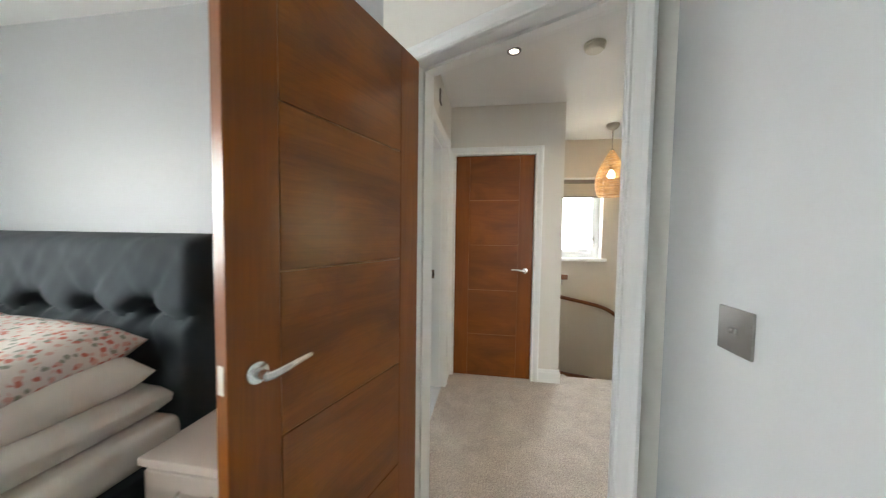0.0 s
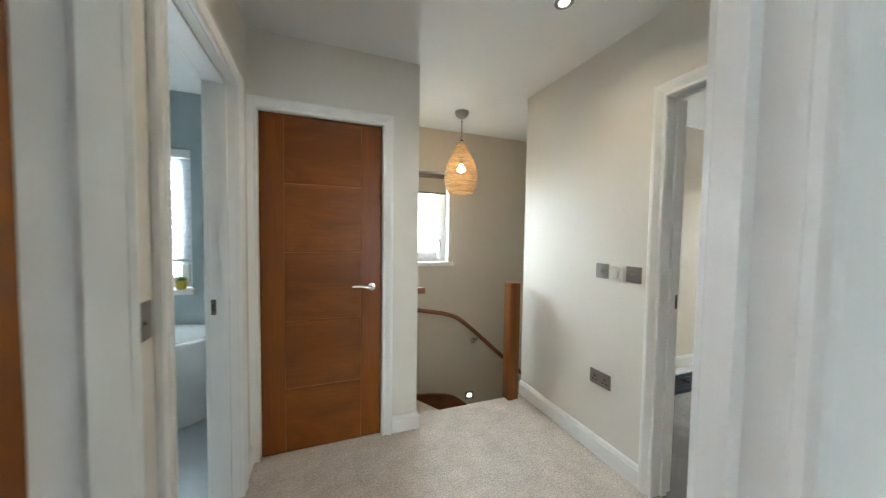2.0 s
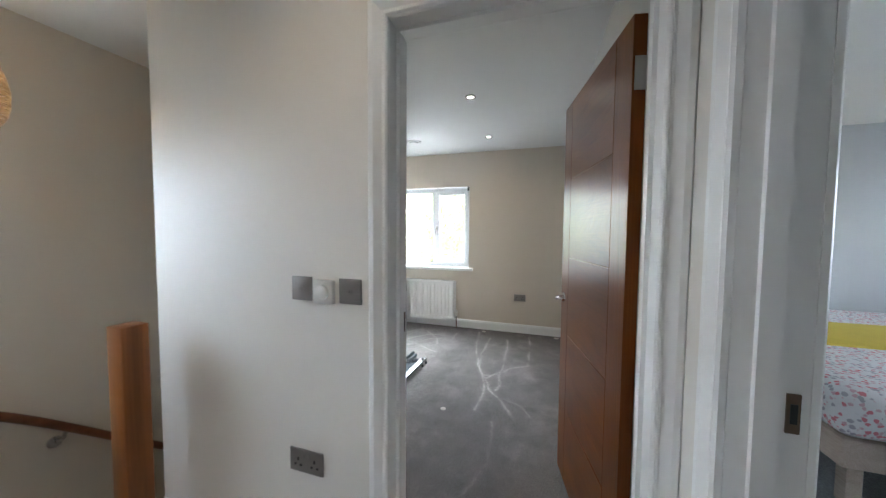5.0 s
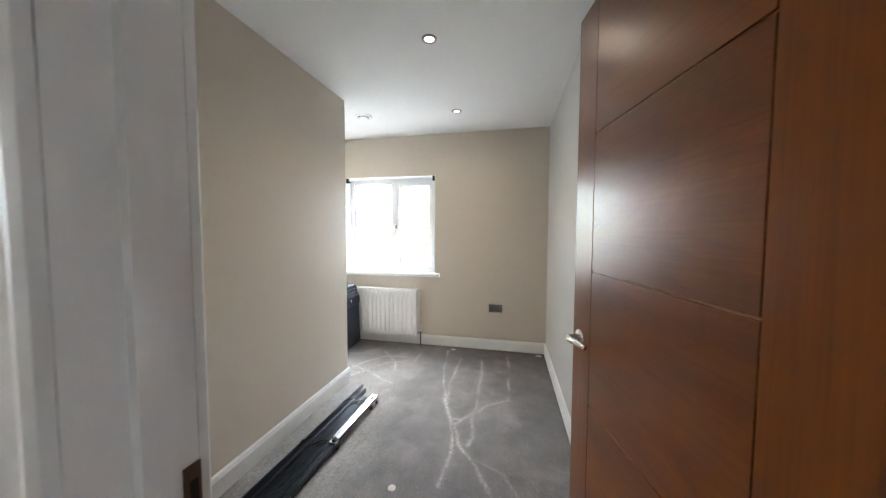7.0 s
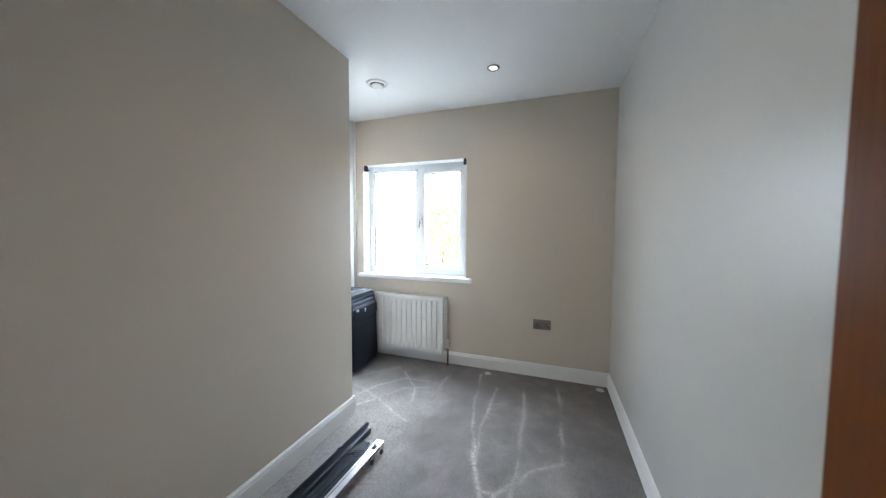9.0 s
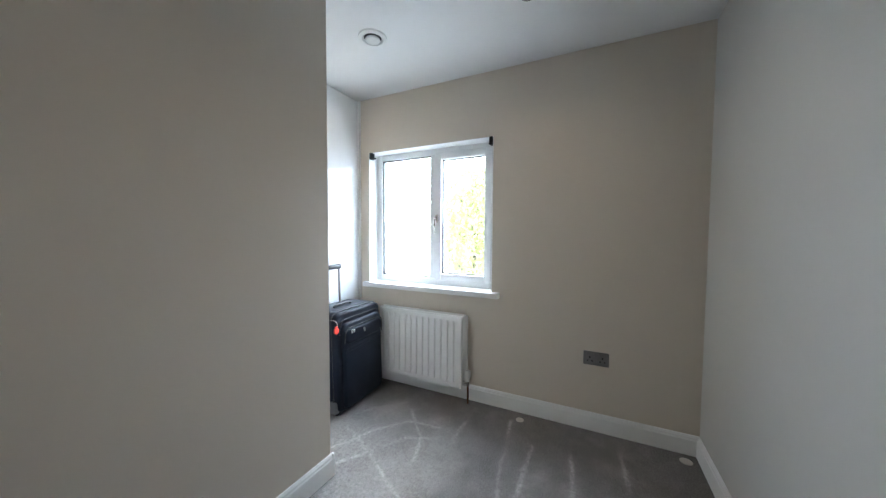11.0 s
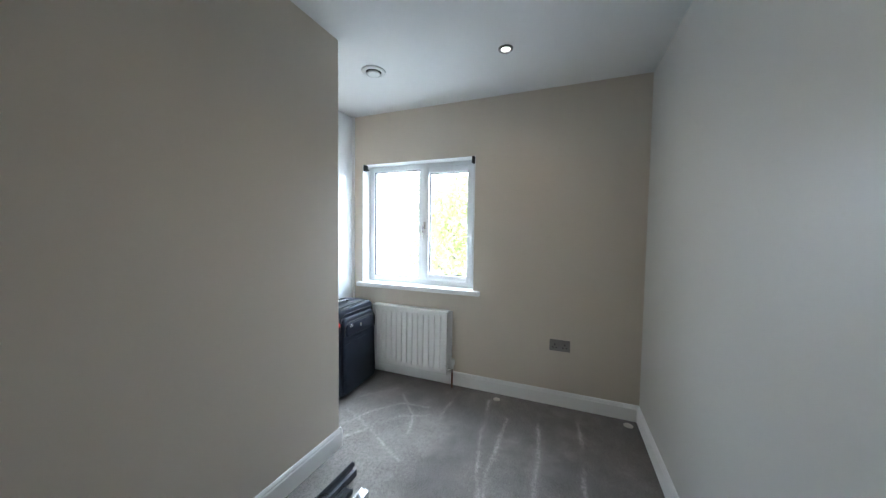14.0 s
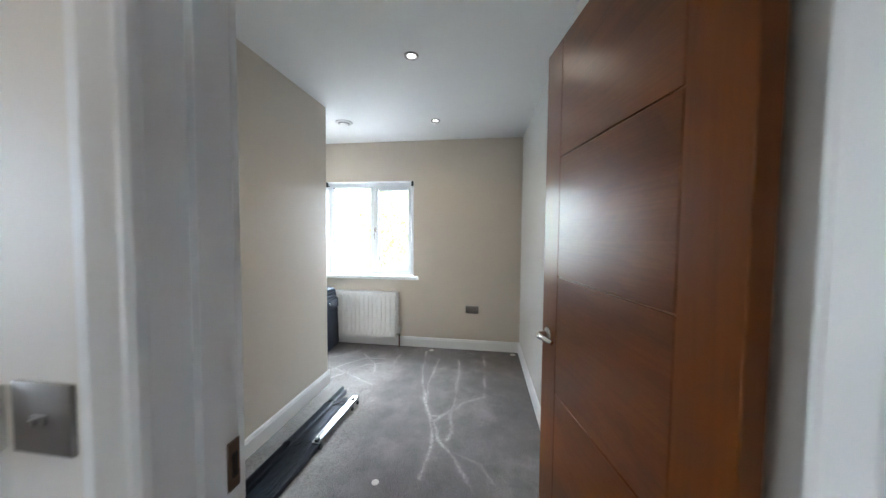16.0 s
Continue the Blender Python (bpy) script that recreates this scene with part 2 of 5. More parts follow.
def part(name, bm, material, parent, label="", smooth=40):
    ob = new(name, finish(name, bm, material, smooth))
    ob.parent = parent
    return tagged(ob, label)


def thing(name, label, category, m=None, group=""):
    ob = new(name)
    ob.empty_display_size = 0.1
    if m is not None:
        ob.matrix_world = m
    return tagged(ob, label, category, group)


def setting(name, bm, material, label, smooth=None):
    return tagged(new(name, finish(name, bm, material, smooth)), label, kind="structure")


def boxes(*rows):
    bm = bmesh.new()
    for r in rows:
        box(bm, *r)
    return bm


# ---- the large structure ----
TOP = 2.40
# the slanting doorway of the first bedroom
SLANT = -27.5
HX, HY = -0.127, 1.224
AW = 0.772
DOORWAY_A = pose(HX, HY, 0, 0, 0, SLANT)


def slant(u, v):
    p = DOORWAY_A @ Vector((u, v, 0))
    return (p.x, p.y)


bm = bmesh.new()
prism(bm, [(-0.20, 1.33), slant(0, 0.05), slant(0.80, 0.05), (0.76, 0.90), (1.78, 0.90), (1.78, 2.885), (0.70, 2.885), (0.70, 2.80), (-0.20, 2.80)], -0.25, 0.0)
setting("floor_landing", bm, CARPET_LANDING, "beige speckled loop-pile carpet on the landing")
bm = bmesh.new()
prism(bm, [(-3.3, -3.3), (0.70, -3.3), (0.70, 0.86), slant(0.80, 0.048), slant(0, 0.048), (-0.20, 1.326), (-3.3, 1.326)], -0.25, 0.0)
setting("floor_bedroom_1", bm, CARPET_BLUE, "pale grey carpet of the first bedroom")
setting("floor_bedroom_2", boxes((1.784, 5.2, 0.95, 2.84, -0.25, -0.004), (4.0, 5.2, 2.84, 4.1, -0.25, -0.004)), CARPET_GREY, "underlay of the second bedroom's carpet")
STREAKS = (
    (1.0, ((4.90, 2.09), (4.36, 2.03), (4.08, 1.95), (3.87, 1.90), (3.64, 1.81), (3.43, 1.76), (3.20, 1.75), (3.06, 1.76))),
    (0.8, ((4.72, 1.93), (4.15, 1.92), (3.90, 1.90))),
    (1.0, ((4.88, 1.72), (4.36, 1.68), (3.90, 1.66), (3.70, 1.67), (3.49, 1.64), (3.41, 1.66))),
    (0.9, ((3.76, 1.68), (3.59, 1.77), (3.41, 1.72), (3.27, 1.61), (3.17, 1.55), (3.00, 1.47))),
    (0.8, ((4.90, 1.45), (4.35, 1.43), (3.98, 1.44), (3.87, 1.59), (3.66, 1.73), (3.65, 1.80))),
    (0.6, ((4.95, 2.37), (4.50, 2.35))),
    (0.6, ((4.36, 3.04), (4.21, 2.68), (4.06, 2.42))),
    (0.5, ((3.29, 1.60), (3.22, 1.44), (3.10, 1.37))),
    (0.4, ((3.28, 1.30), (3.23, 1.41))),
    (0.5, ((4.57, 3.05), (4.80, 2.86))),
    (0.8, ((4.08, 2.86), (4.25, 2.74), (4.45, 2.62), (4.52, 2.45))),
    (0.7, ((4.13, 2.98), (4.40, 2.86), (4.60, 2.70), (4.63, 2.48))),
    (0.6, ((4.28, 2.48), (4.50, 2.56), (4.72, 2.76))),
    (0.4, ((2.95, 1.62), (2.55, 1.58), (2.30, 1.66))))


def carpet_sheet(bm, x0, x1, y0, y1, cell=0.011):
    """Carpet as a fine sheet that knows how far its pile is brushed up, or painted with sheen, at each place."""
    layer = bm.verts.layers.float_color.get("wear_and_sheen") or bm.verts.layers.float_color.new("wear_and_sheen")
    nx, ny = round((x1 - x0) / cell), round((y1 - y0) / cell)
    rows = []
    for i in range(nx + 1):
        row = []
        for j in range(ny + 1):
            x, y = x0 + (x1 - x0) * i / nx, y0 + (y1 - y0) * j / ny
            qx = x + 0.018 * noise.noise(Vector((x * 4, y * 4, 1.0))) + 0.006 * noise.noise(Vector((x * 15, y * 15, 3.0)))
            qy = y + 0.018 * noise.noise(Vector((x * 4, y * 4, 7.0))) + 0.007 * noise.noise(Vector((x * 15, y * 15, 9.0)))
            f = 0.0
            for power, line in STREAKS:
                for (ax, ay), (bx, by) in zip(line, line[1:]):
                    if qx < min(ax, bx) - 0.1 or qx > max(ax, bx) + 0.1 or qy < min(ay, by) - 0.1 or qy > max(ay, by) + 0.1:
                        continue
                    dx, dy = bx - ax, by - ay
                    k = min(1.0, max(0.0, ((qx - ax) * dx + (qy - ay) * dy) / (dx * dx + dy * dy)))
                    d2 = (qx - ax - k * dx) ** 2 + (qy - ay - k * dy) ** 2
                    f = max(f, power * (0.85 * math.exp(-d2 / 0.00010) + 0.16 * math.exp(-d2 / 0.0012)))
            f *= 0.55 + 0.9 * max(-0.5, noise.noise(Vector((x * 5, y * 5, 20.0))))
            # wide patches where the pile leans the other way
            lean = noise.noise(Vector((x * 1.9, y * 1.9, 40.0))) + 0.5 * noise.noise(Vector((x * 6, y * 6, 42.0))) + 0.4 * noise.noise(Vector((x * 14, y * 14, 44.0)))
            f = max(0.0, f) + 0.22 * max(0.0, lean)
            # the half towards the bundle of tracks is brushed one way, its window sheen painted paler
            edge = (y - 2.13 - 0.10 * math.sin(2.1 * x) - 0.16 * noise.noise(Vector((x * 2.6, y * 2.6, 60.0)))) / 0.16
            f += 0.30 * min(1.0, max(0.0, edge)) * min(1.0, max(0.0, (4.75 - x) / 0.5))
            v = bm.verts.new((x, y, 0.0))
            f = min(1.0, f)
            v[layer] = (f, f, f, 1.0)
            row.append(v)
        rows.append(row)
    for a, b in zip(rows, rows[1:]):
        for j in range(ny):
            bm.faces.new((a[j], b[j], b[j + 1], a[j + 1]))


bm = bmesh.new()
carpet_sheet(bm, 1.784, 5.06, 0.99, 2.82)
carpet_sheet(bm, 4.005, 5.06, 2.82, 3.52)
setting("carpet_bedroom_2", bm, CARPET_GREY, "grey cut-pile carpet with pale scuffs, vacuum marks and a painted window sheen")
setting("floor_bedroom_3", boxes((0.72, 5.2, -3.3, 0.896, -0.25, -0.002)), CARPET_BLUE, "pale blue-grey carpet of the third bedroom")
setting("floor_bathroom", boxes((-2.7, -0.204, 1.33, 3.9, -0.25, -0.001)), TILE_FLOOR, "pale grey bathroom floor tiles")
setting("ceiling", boxes((-3.4, 5.4, -3.4, 4.1, TOP, TOP + 0.15)), CEILING, "flat white painted ceiling")

setting("wall_landing_west", boxes((-0.30, -0.185, 1.36, 1.691, 0, TOP), (-0.30, -0.185, 2.49, 3.86, 0, TOP), (-0.30, -0.185, 1.691, 2.49, 2.01, TOP)), WALL_LANDING, "pale grey landing wall beside the bathroom doorway")
setting("wall_cupboard", boxes((-0.185, -0.16, 2.74, 2.85, 0, TOP), (0.57, 0.785, 2.74, 2.85, 0, TOP), (-0.16, 0.57, 2.74, 2.85, 2.0, TOP), (0.685, 0.785, 2.85, 3.86, -2.7, TOP), (-0.185, 0.785, 2.80, 2.85, -2.7, -0.25)), WALL_LANDING, "pale grey wall round the cupboard door")
SW0, SW1 = 0.878, 1.458
setting("wall_north", boxes((-0.30, SW0, 3.86, 4.06, -2.7, TOP), (SW1, 4.10, 3.86, 4.06, -2.7, TOP), (SW0, SW1, 3.86, 4.06, -2.7, 1.0), (SW0, SW1, 3.86, 4.06, 1.965, TOP)), WALL, "warm grey stairwell wall with a window")
setting("wall_landing_east", boxes((1.732, 1.85, 0.95, 1.006, 0, TOP), (1.732, 1.85, 1.80, 2.898, -0.25, TOP), (1.732, 1.85, 1.006, 1.80, 2.0, TOP)), WALL_LANDING, "pale grey landing wall with switches and a socket")
setting("wall_bedroom_2_north", boxes((1.85, 4.015, 2.81, 2.88, -2.7, TOP), (1.732, 1.85, 2.805, 2.88, -2.7, -0.25), (3.94, 4.015, 2.88, 3.86, -2.7, TOP), (0.785, 1.732, 2.80, 2.875, -2.7, -0.25)), WALL, "warm beige-grey wall of the second bedroom")
BW0, BW1, BZ0, BZ1 = 2.285, 3.40, 0.81, 1.945
setting("wall_bedroom_2_east", boxes((5.05, 5.30, 0.93, BW0, 0, TOP), (5.05, 5.30, BW1, 4.1, 0, TOP), (5.05, 5.30, BW0, BW1, 0, BZ0), (5.05, 5.30, BW0, BW1, BZ1, TOP)), WALL, "warm beige-grey window wall of the second bedroom")
# side wall, its cool cast from the window painted in
SOUTH = bmesh.new()
prism(SOUTH, [(1.85, 0.93), (5.05, 0.93), (5.05, 1.06), (1.85, 0.995)], 0, TOP)
setting("wall_bedroom_2_south", SOUTH, WALL_DAYLIT, "satin side wall of the second bedroom, cool daylight put into its colour")
setting("wall_bedroom_2_recess", boxes((4.10, 5.05, 4.08, 4.2, 0, TOP)), WALL, "warm beige-grey back wall behind the wardrobe")

bm = bmesh.new()
prism(bm, [slant(-0.03, 0), slant(-0.03, 0.11), (-0.185, 1.368), (-0.30, 1.368), (-0.30, 1.31)], 0, TOP)
prism(bm, [slant(AW + 0.025, 0), (0.668, 0.84), (0.75, 0.84), (0.735, 0.965), slant(AW + 0.025, 0.11)], 0, TOP)
prism(bm, [slant(-0.03, 0), slant(AW + 0.025, 0), slant(AW + 0.025, 0.11), slant(-0.03, 0.11)], 2.01, TOP)
setting("wall_slanting", bm, WALL_LANDING, "short slanting wall with the first bedroom's doorway")
setting("wall_bedroom_1_north", boxes((-3.3, -0.30, 1.31, 1.40, 0, TOP)), WALL_BEDROOM, "cool grey wall behind the headboard")
setting("wall_bedroom_1_east", boxes((0.668, 0.75, -3.2, 0.84, 0, TOP)), WALL_BEDROOM, "cool grey wall with a light switch")
setting("wall_bedroom_1_west", boxes((-3.5, -3.3, -3.3, -2.0, 0, TOP), (-3.5, -3.3, 0.2, 1.4, 0, TOP), (-3.5, -3.3, -2.0, 0.2, 0, 0.85), (-3.5, -3.3, -2.0, 0.2, 2.05, TOP)), WALL_BEDROOM, "cool grey side wall of the first bedroom")
setting("wall_south", boxes((-3.5, 2.1, -3.4, -3.2, 0, TOP), (3.9, 5.3, -3.4, -3.2, 0, TOP), (2.1, 3.9, -3.4, -3.2, 0, 0.85), (2.1, 3.9, -3.4, -3.2, 2.05, TOP)), WALL_BEDROOM, "cool grey outer wall with a window opening")
setting("wall_bedroom_3_north", boxes((0.735, 0.742, 0.845, 0.965, 0, TOP), (1.551, 1.85, 0.845, 0.95, 0, TOP), (1.551, 1.732, 0.95, 0.965, 0, TOP), (0.742, 1.551, 0.845, 0.965, 2.01, TOP), (1.85, 5.05, 0.845, 0.93, 0, TOP)), WALL_LANDING, "pale grey wall with the third bedroom's doorway")
setting("wall_bedroom_3_east", boxes((5.05, 5.30, -3.2, 0.93, 0, TOP)), WALL_BEDROOM, "cool grey far wall of the third bedroom")
# bathroom
setting("wall_bathroom_west", boxes((-2.8, -2.7, 1.3, 4.06, 0, TOP)), TILE, "grey-blue tiled bathroom wall")
setting("wall_bathroom_south", boxes((-2.7, -0.30, 1.40, 1.45, 0, TOP)), TILE, "grey-blue tiled bathroom wall")
TW0, TW1 = -1.75, -0.785
setting("wall_bathroom_north", boxes((-2.7, TW0, 3.84, 4.06, 0, TOP), (TW1, -0.30, 3.84, 4.06, 0, TOP), (TW0, TW1, 3.84, 4.06, 0, 0.82), (TW0, TW1, 3.84, 4.06, 1.96, TOP)), TILE, "grey-blue tiled bathroom wall with a window")
# foot of the stairwell
setting("floor_lower_hall", boxes((0.7, 4.1, 2.8, 4.06, -2.85, -2.7)), CARPET_LANDING, "beige carpet at the foot of the stairs")

# ---- trim: linings, architraves, skirting ----
ARCH = [(0, 0), (0, 0.012), (0.005, 0.018), (0.010, 0.018), (0.015, 0.011), (0.021, 0.011), (0.034, 0.017), (0.046, 0.023), (0.060, 0.023), (0.067, 0.016), (0.067, 0)]


def frame_trim(bm, w, h, y, sign):
    """A moulded surround on the plane y of a doorway w wide and h high, proud to the side of sign."""
    rows = [[bm.verts.new((x, y + sign * p, z)) for x, z in ((-d, 0), (-d, h + d), (w + d, h + d), (w + d, 0))] for d, p in ARCH]
    for a, b in zip(rows, rows[1:] + rows[:1]):
        for k in range(3):
            bm.faces.new((a[k], a[k + 1], b[k + 1], b[k]))
    bm.faces.new([r[0] for r in rows])
    bm.faces.new([r[3] for r in rows])


def door_frame(name, m, w, h, depth, label, sides=(0, 1), stop=None):
    """Lining and surrounds; local x along the wall from one clear edge, y through it."""
    root = tagged(new(name), label, kind="structure")
    root.matrix_world = m
    t = 0.024
    bm = boxes((-t, 0, 0, depth, 0, h), (w, w + t, 0, depth, 0, h), (-t, w + t, 0, depth, h, h + t))
    part("lining", bm, GLOSS, root)
    if stop is not None:
        part("door_stop", boxes((0, 0.012, stop, stop + 0.035, 0, h - 0.012), (w - 0.012, w, stop, stop + 0.035, 0, h - 0.012), (0, w, stop, stop + 0.035, h - 0.012, h)), GLOSS, root)
    for s in sides:
        bm = bmesh.new()
        frame_trim(bm, w, h, (-0.001, depth + 0.001)[s], (-1, 1)[s])
        part("architrave", bm, GLOSS, root, smooth=20)
    return root


def strike(root, x, y, z, face):
    bm = boxes((min(x, x + face * 0.003), max(x, x + face * 0.003), y - 0.010, y + 0.010, z - 0.036, z + 0.036))
    s = part("strike_plate", bm, BRONZE, root, "dark bronze strike plate")
    hole = boxes((min(x, x + face * 0.0045), max(x, x + face * 0.0045), y - 0.005, y + 0.005, z - 0.018, z + 0.018))
    part("latch_hole", hole, BLACK, s)


frame_a = door_frame("door_frame_1", DOORWAY_A, AW, 1.985, 0.11, "white moulded frame of the slanting bedroom doorway", stop=0.048)
strike(frame_a, AW, 0.024, 0.93, -1)
frame_bath = door_frame("door_frame_2", pose(-0.185, 1.732, 0, 0, 0, 90), 0.75, 1.985, 0.115, "white moulded frame of the bathroom doorway", stop=0.035)
strike(frame_bath, 0.75, 0.098, 0.95, -1)
door_frame("door_frame_3", pose(-0.138, 2.74, 0), 0.686, 1.976, 0.11, "white moulded frame of the cupboard door", sides=(0,))
frame_b = door_frame("door_frame_4", pose(1.732, 1.775, 0, 0, 0, -90), 0.745, 1.975, 0.118, "white moulded frame of the second bedroom's doorway", stop=0.05)
strike(frame_b, 0.0, 0.108, 0.985, 1)
frame_c = door_frame("door_frame_5", pose(0.766, 0.845, 0), 0.76, 1.985, 0.12, "white moulded frame of the third bedroom's doorway", stop=0.05)
strike(frame_c, 0.76, 0.024, 0.99, -1)

SKIRT = [(0, 0), (0.016, 0), (0.016, 0.088), (0.012, 0.096), (0.012, 0.102), (0.006, 0.113), (0, 0.115)]


def baseboard(name, a, b, label="white moulded skirting board"):
    """Skirting from a to b, on the left of that way."""
    a, b = Vector((*a, 0)), Vector((*b, 0))
    d = (b - a).normalized()
    side = Vector((-d.y, d.x, 0))
    bm = bmesh.new()
    ends = [[bm.verts.new(p + side * (o + 0.0005) + Vector((0, 0, z))) for o, z in SKIRT] for p in (a, b)]
    n = len(SKIRT)
    for k in range(n):
        bm.faces.new((ends[0][k], ends[0][(k + 1) % n], ends[1][(k + 1) % n], ends[1][k]))
    bm.faces.new(ends[0])
    bm.faces.new(ends[1])
    return setting(name, bm, GLOSS, label)


baseboard("baseboard_1", (1.732, 1.843), (1.732, 2.898))
baseboard("baseboard_2", (0.785, 2.74), (0.617, 2.74))
baseboard("baseboard_3", (0.785, 2.86), (0.785, 2.724))
baseboard("baseboard_4", (4.031, 2.81), (1.87, 2.81))
baseboard("baseboard_5", (4.015, 3.46), (4.015, 2.795))
baseboard("baseboard_6", (5.05, 1.06), (5.05, 3.47))
baseboard("baseboard_7", (1.87, 0.9955), (5.034, 1.0597))
baseboard("baseboard_8", (-0.185, 2.74), (-0.185, 2.54))
baseboard("baseboard_9", (0.668, -3.2), (0.668, 0.80))
baseboard("baseboard_10", (-0.185, 1.64), (-0.185, 1.38))


# ---- doors ----
def lever(side):
    """A bent lever on a round rose; it stands off to the side (-1 or 1) in y."""
    bm = bmesh.new()
    s = side
    lathe(bm, [(0.0, 0.0), (0.026, 0.0), (0.026, s * 0.007), (0.024, s * 0.0095), (0.012, s * 0.011), (0.0105, s * 0.040), (0.0, s * 0.042)], seg=28, axis="y")
    tube(bm, [(0.004, s * 0.036, -0.002), (-0.012, s * 0.042, -0.001), (-0.04, s * 0.048, 0.005), (-0.07, s * 0.047, 0.009), (-0.100, s * 0.042, 0.010), (-0.118, s * 0.036, 0.008)],
         [0.010, 0.010, 0.009, 0.0082, 0.0075, 0.0065], 14, 1.1)
    return bm


def make_door(name, m, w, h, label):
    """A leaf hinged at the local origin, reaching along x; y runs through it."""
    root = tagged(new(name), label, "door", kind="structure")
    root.matrix_world = m
    t, sl, g = 0.040, 0.125, 0.0020
    leaf = part("leaf", boxes((0.0015, w - 0.0015, 0.004, t - 0.004, 0.0015, h - 0.0015)), GROOVE, root)
    for x0, x1 in ((0, sl - 0.0006), (w - sl + 0.0006, w)):
        bm = boxes((x0, x1, 0, t, 0, h, 0.0015, 1))
        part("stile", bm, WOOD_V, leaf)
    cuts = [0, 0.193, 0.397, 0.601, 0.803, 1.0]
    for a, b in zip(cuts, cuts[1:]):
        z0, z1 = h * a + (g if a else 0), h * b - (g if b < 1 else 0)
        pw = (w - 2 * sl) / 2 - 0.0006
        bm = boxes((-pw, pw, 0, t, z0 - h * a, z1 - h * a, 0.0013, 1))
        p = part("panel", bm, WOOD_H, leaf)
        p.location = (w / 2, 0, h * a)
    for s in (-1, 1):
        k = part("handle", lever(s), CHROME, leaf, "satin chrome lever handle on a round rose")
        k.location = (w - 0.062, 0 if s < 0 else t, 0.965)
    part("latch_plate", boxes((w - 0.0005, w + 0.0015, t / 2 - 0.011, t / 2 + 0.011, 0.935, 0.998, 0.0005, 1)), CHROME, leaf, "chrome latch plate on the edge")
    for z in (0.20, 1.79):
        bm = boxes((-0.0035, -0.0005, 0.002, t - 0.006, z - 0.05, z + 0.05))
        lathe(bm, [(0.006, z - 0.05), (0.006, z + 0.05)], (-0.004, -0.004, 0), 12)
        part("hinge", bm, HINGE, leaf, "pale satin butt hinge")
    return root


make_door("door_1", pose(-0.142, 1.200, 0.006, 0, 0, -107.3), 0.752, 1.970, "walnut veneer flush door with inlaid lines, standing open")
make_door("door_2", pose(-0.135, 2.752, 0.006), 0.680, 1.968, "walnut veneer cupboard door with inlaid lines, closed")
make_door("door_3", pose(1.932, 1.016, 0.006, 0, 0, 11.2), 0.757, 1.965, "walnut veneer bedroom door with inlaid lines, standing open")

# ---- stairs ----
stairs = thing("staircase", "beige carpeted winder staircase with a stained wooden string", "staircase")
NX, NY = 1.615, 2.885
W, N = 0.785, 3.86
treads = [
    [(NX, NY), (W, NY), (W, 3.355)],
    [(NX, NY), (W, 3.355), (W, N), (1.045, N)],
    [(NX, NY), (1.045, N), (NX, N)],
]
x = NX
for i in range(9):
    treads.append([(x, NY), (x, N), (x + 0.225, N), (x + 0.225, NY)])
    x += 0.225
for i, pts in enumerate(treads):
    z = -0.19 * (i + 1)
    bm = bmesh.new()
    prism(bm, pts, z - 0.40, z)
    part("tread", bm, CARPET_LANDING, stairs)
bm = bmesh.new()
slab(bm, [(0.786, -0.30), (0.93, -0.325), (1.10, -0.365), (1.30, -0.385), (1.44, -0.41), (1.53, -0.44), (1.60, -0.49), (1.75, -0.61), (1.92, -0.75), (3.7, -2.25), (3.7, -2.6), (1.7, -0.95), (0.786, -0.7)], 3.828, 3.858)
part("wall_string", bm, OAK_X, stairs, "dark stained curved wooden string")
bm = boxes((0.787, 0.812, 2.90, 3.82, -0.60, -0.17))
part("side_string", bm, OAK_X, stairs)

newel = thing("newel_post", "square stained oak newel post at the stair head", "newel post")
part("post", boxes((1.566, 1.658, 2.826, 2.918, -0.55, 0.934, 0.005, 2)), OAK, newel)


def smooth_path(pts, n=6):
    pts = [Vector(p) for p in pts]
    out = []
    for i in range(len(pts) - 1):
        p0, p1, p2, p3 = pts[max(i - 1, 0)], pts[i], pts[i + 1], pts[min(i + 2, len(pts) - 1)]
        for k in range(n):
            t = k / n
            out.append(0.5 * (2 * p1 + (p2 - p0) * t + (2 * p0 - 5 * p1 + 4 * p2 - p3) * t * t + (3 * p1 - p0 - 3 * p2 + p3) * t ** 3))
    return out + [pts[-1]]


def rail_bracket(parent, wall, rail):
    bm = bmesh.new()
    a, b = Vector(wall), Vector(rail)
    tube(bm, [a, a.lerp(b, 0.75) + Vector((0, 0, -0.03)), b], 0.009, 10)
    d = (Vector((b.x, b.y, a.z)) - a).normalized()
    if abs(d.y) > 0.5:
        lathe(bm, [(0, 0), (0.032, 0), (0.030, d.y * 0.008), (0.01, d.y * 0.012), (0, d.y * 0.012)], a, 20, "y")
    else:
        lathe(bm, [(0, 0), (0.032, 0), (0.030, d.x * 0.008), (0.01, d.x * 0.012), (0, d.x * 0.012)], a, 20, "x")
    part("bracket", bm, CHROME, parent, "satin chrome handrail bracket")


rail = thing("stair_handrail", "stained wooden handrail bending down the stairwell wall", "handrail")
bm = bmesh.new()
tube(bm, smooth_path([(0.80, 3.79, 0.60), (0.96, 3.79, 0.568), (1.10, 3.79, 0.540), (1.30, 3.79, 0.500), (1.43, 3.79, 0.468), (1.54, 3.79, 0.424), (1.66, 3.79, 0.335), (1.84, 3.79, 0.178), (2.09, 3.79, -0.048), (2.45, 3.79, -0.36), (3.6, 3.79, -1.33)]), 0.026, 16, 0.85)
part("rail", bm, OAK_X, rail)
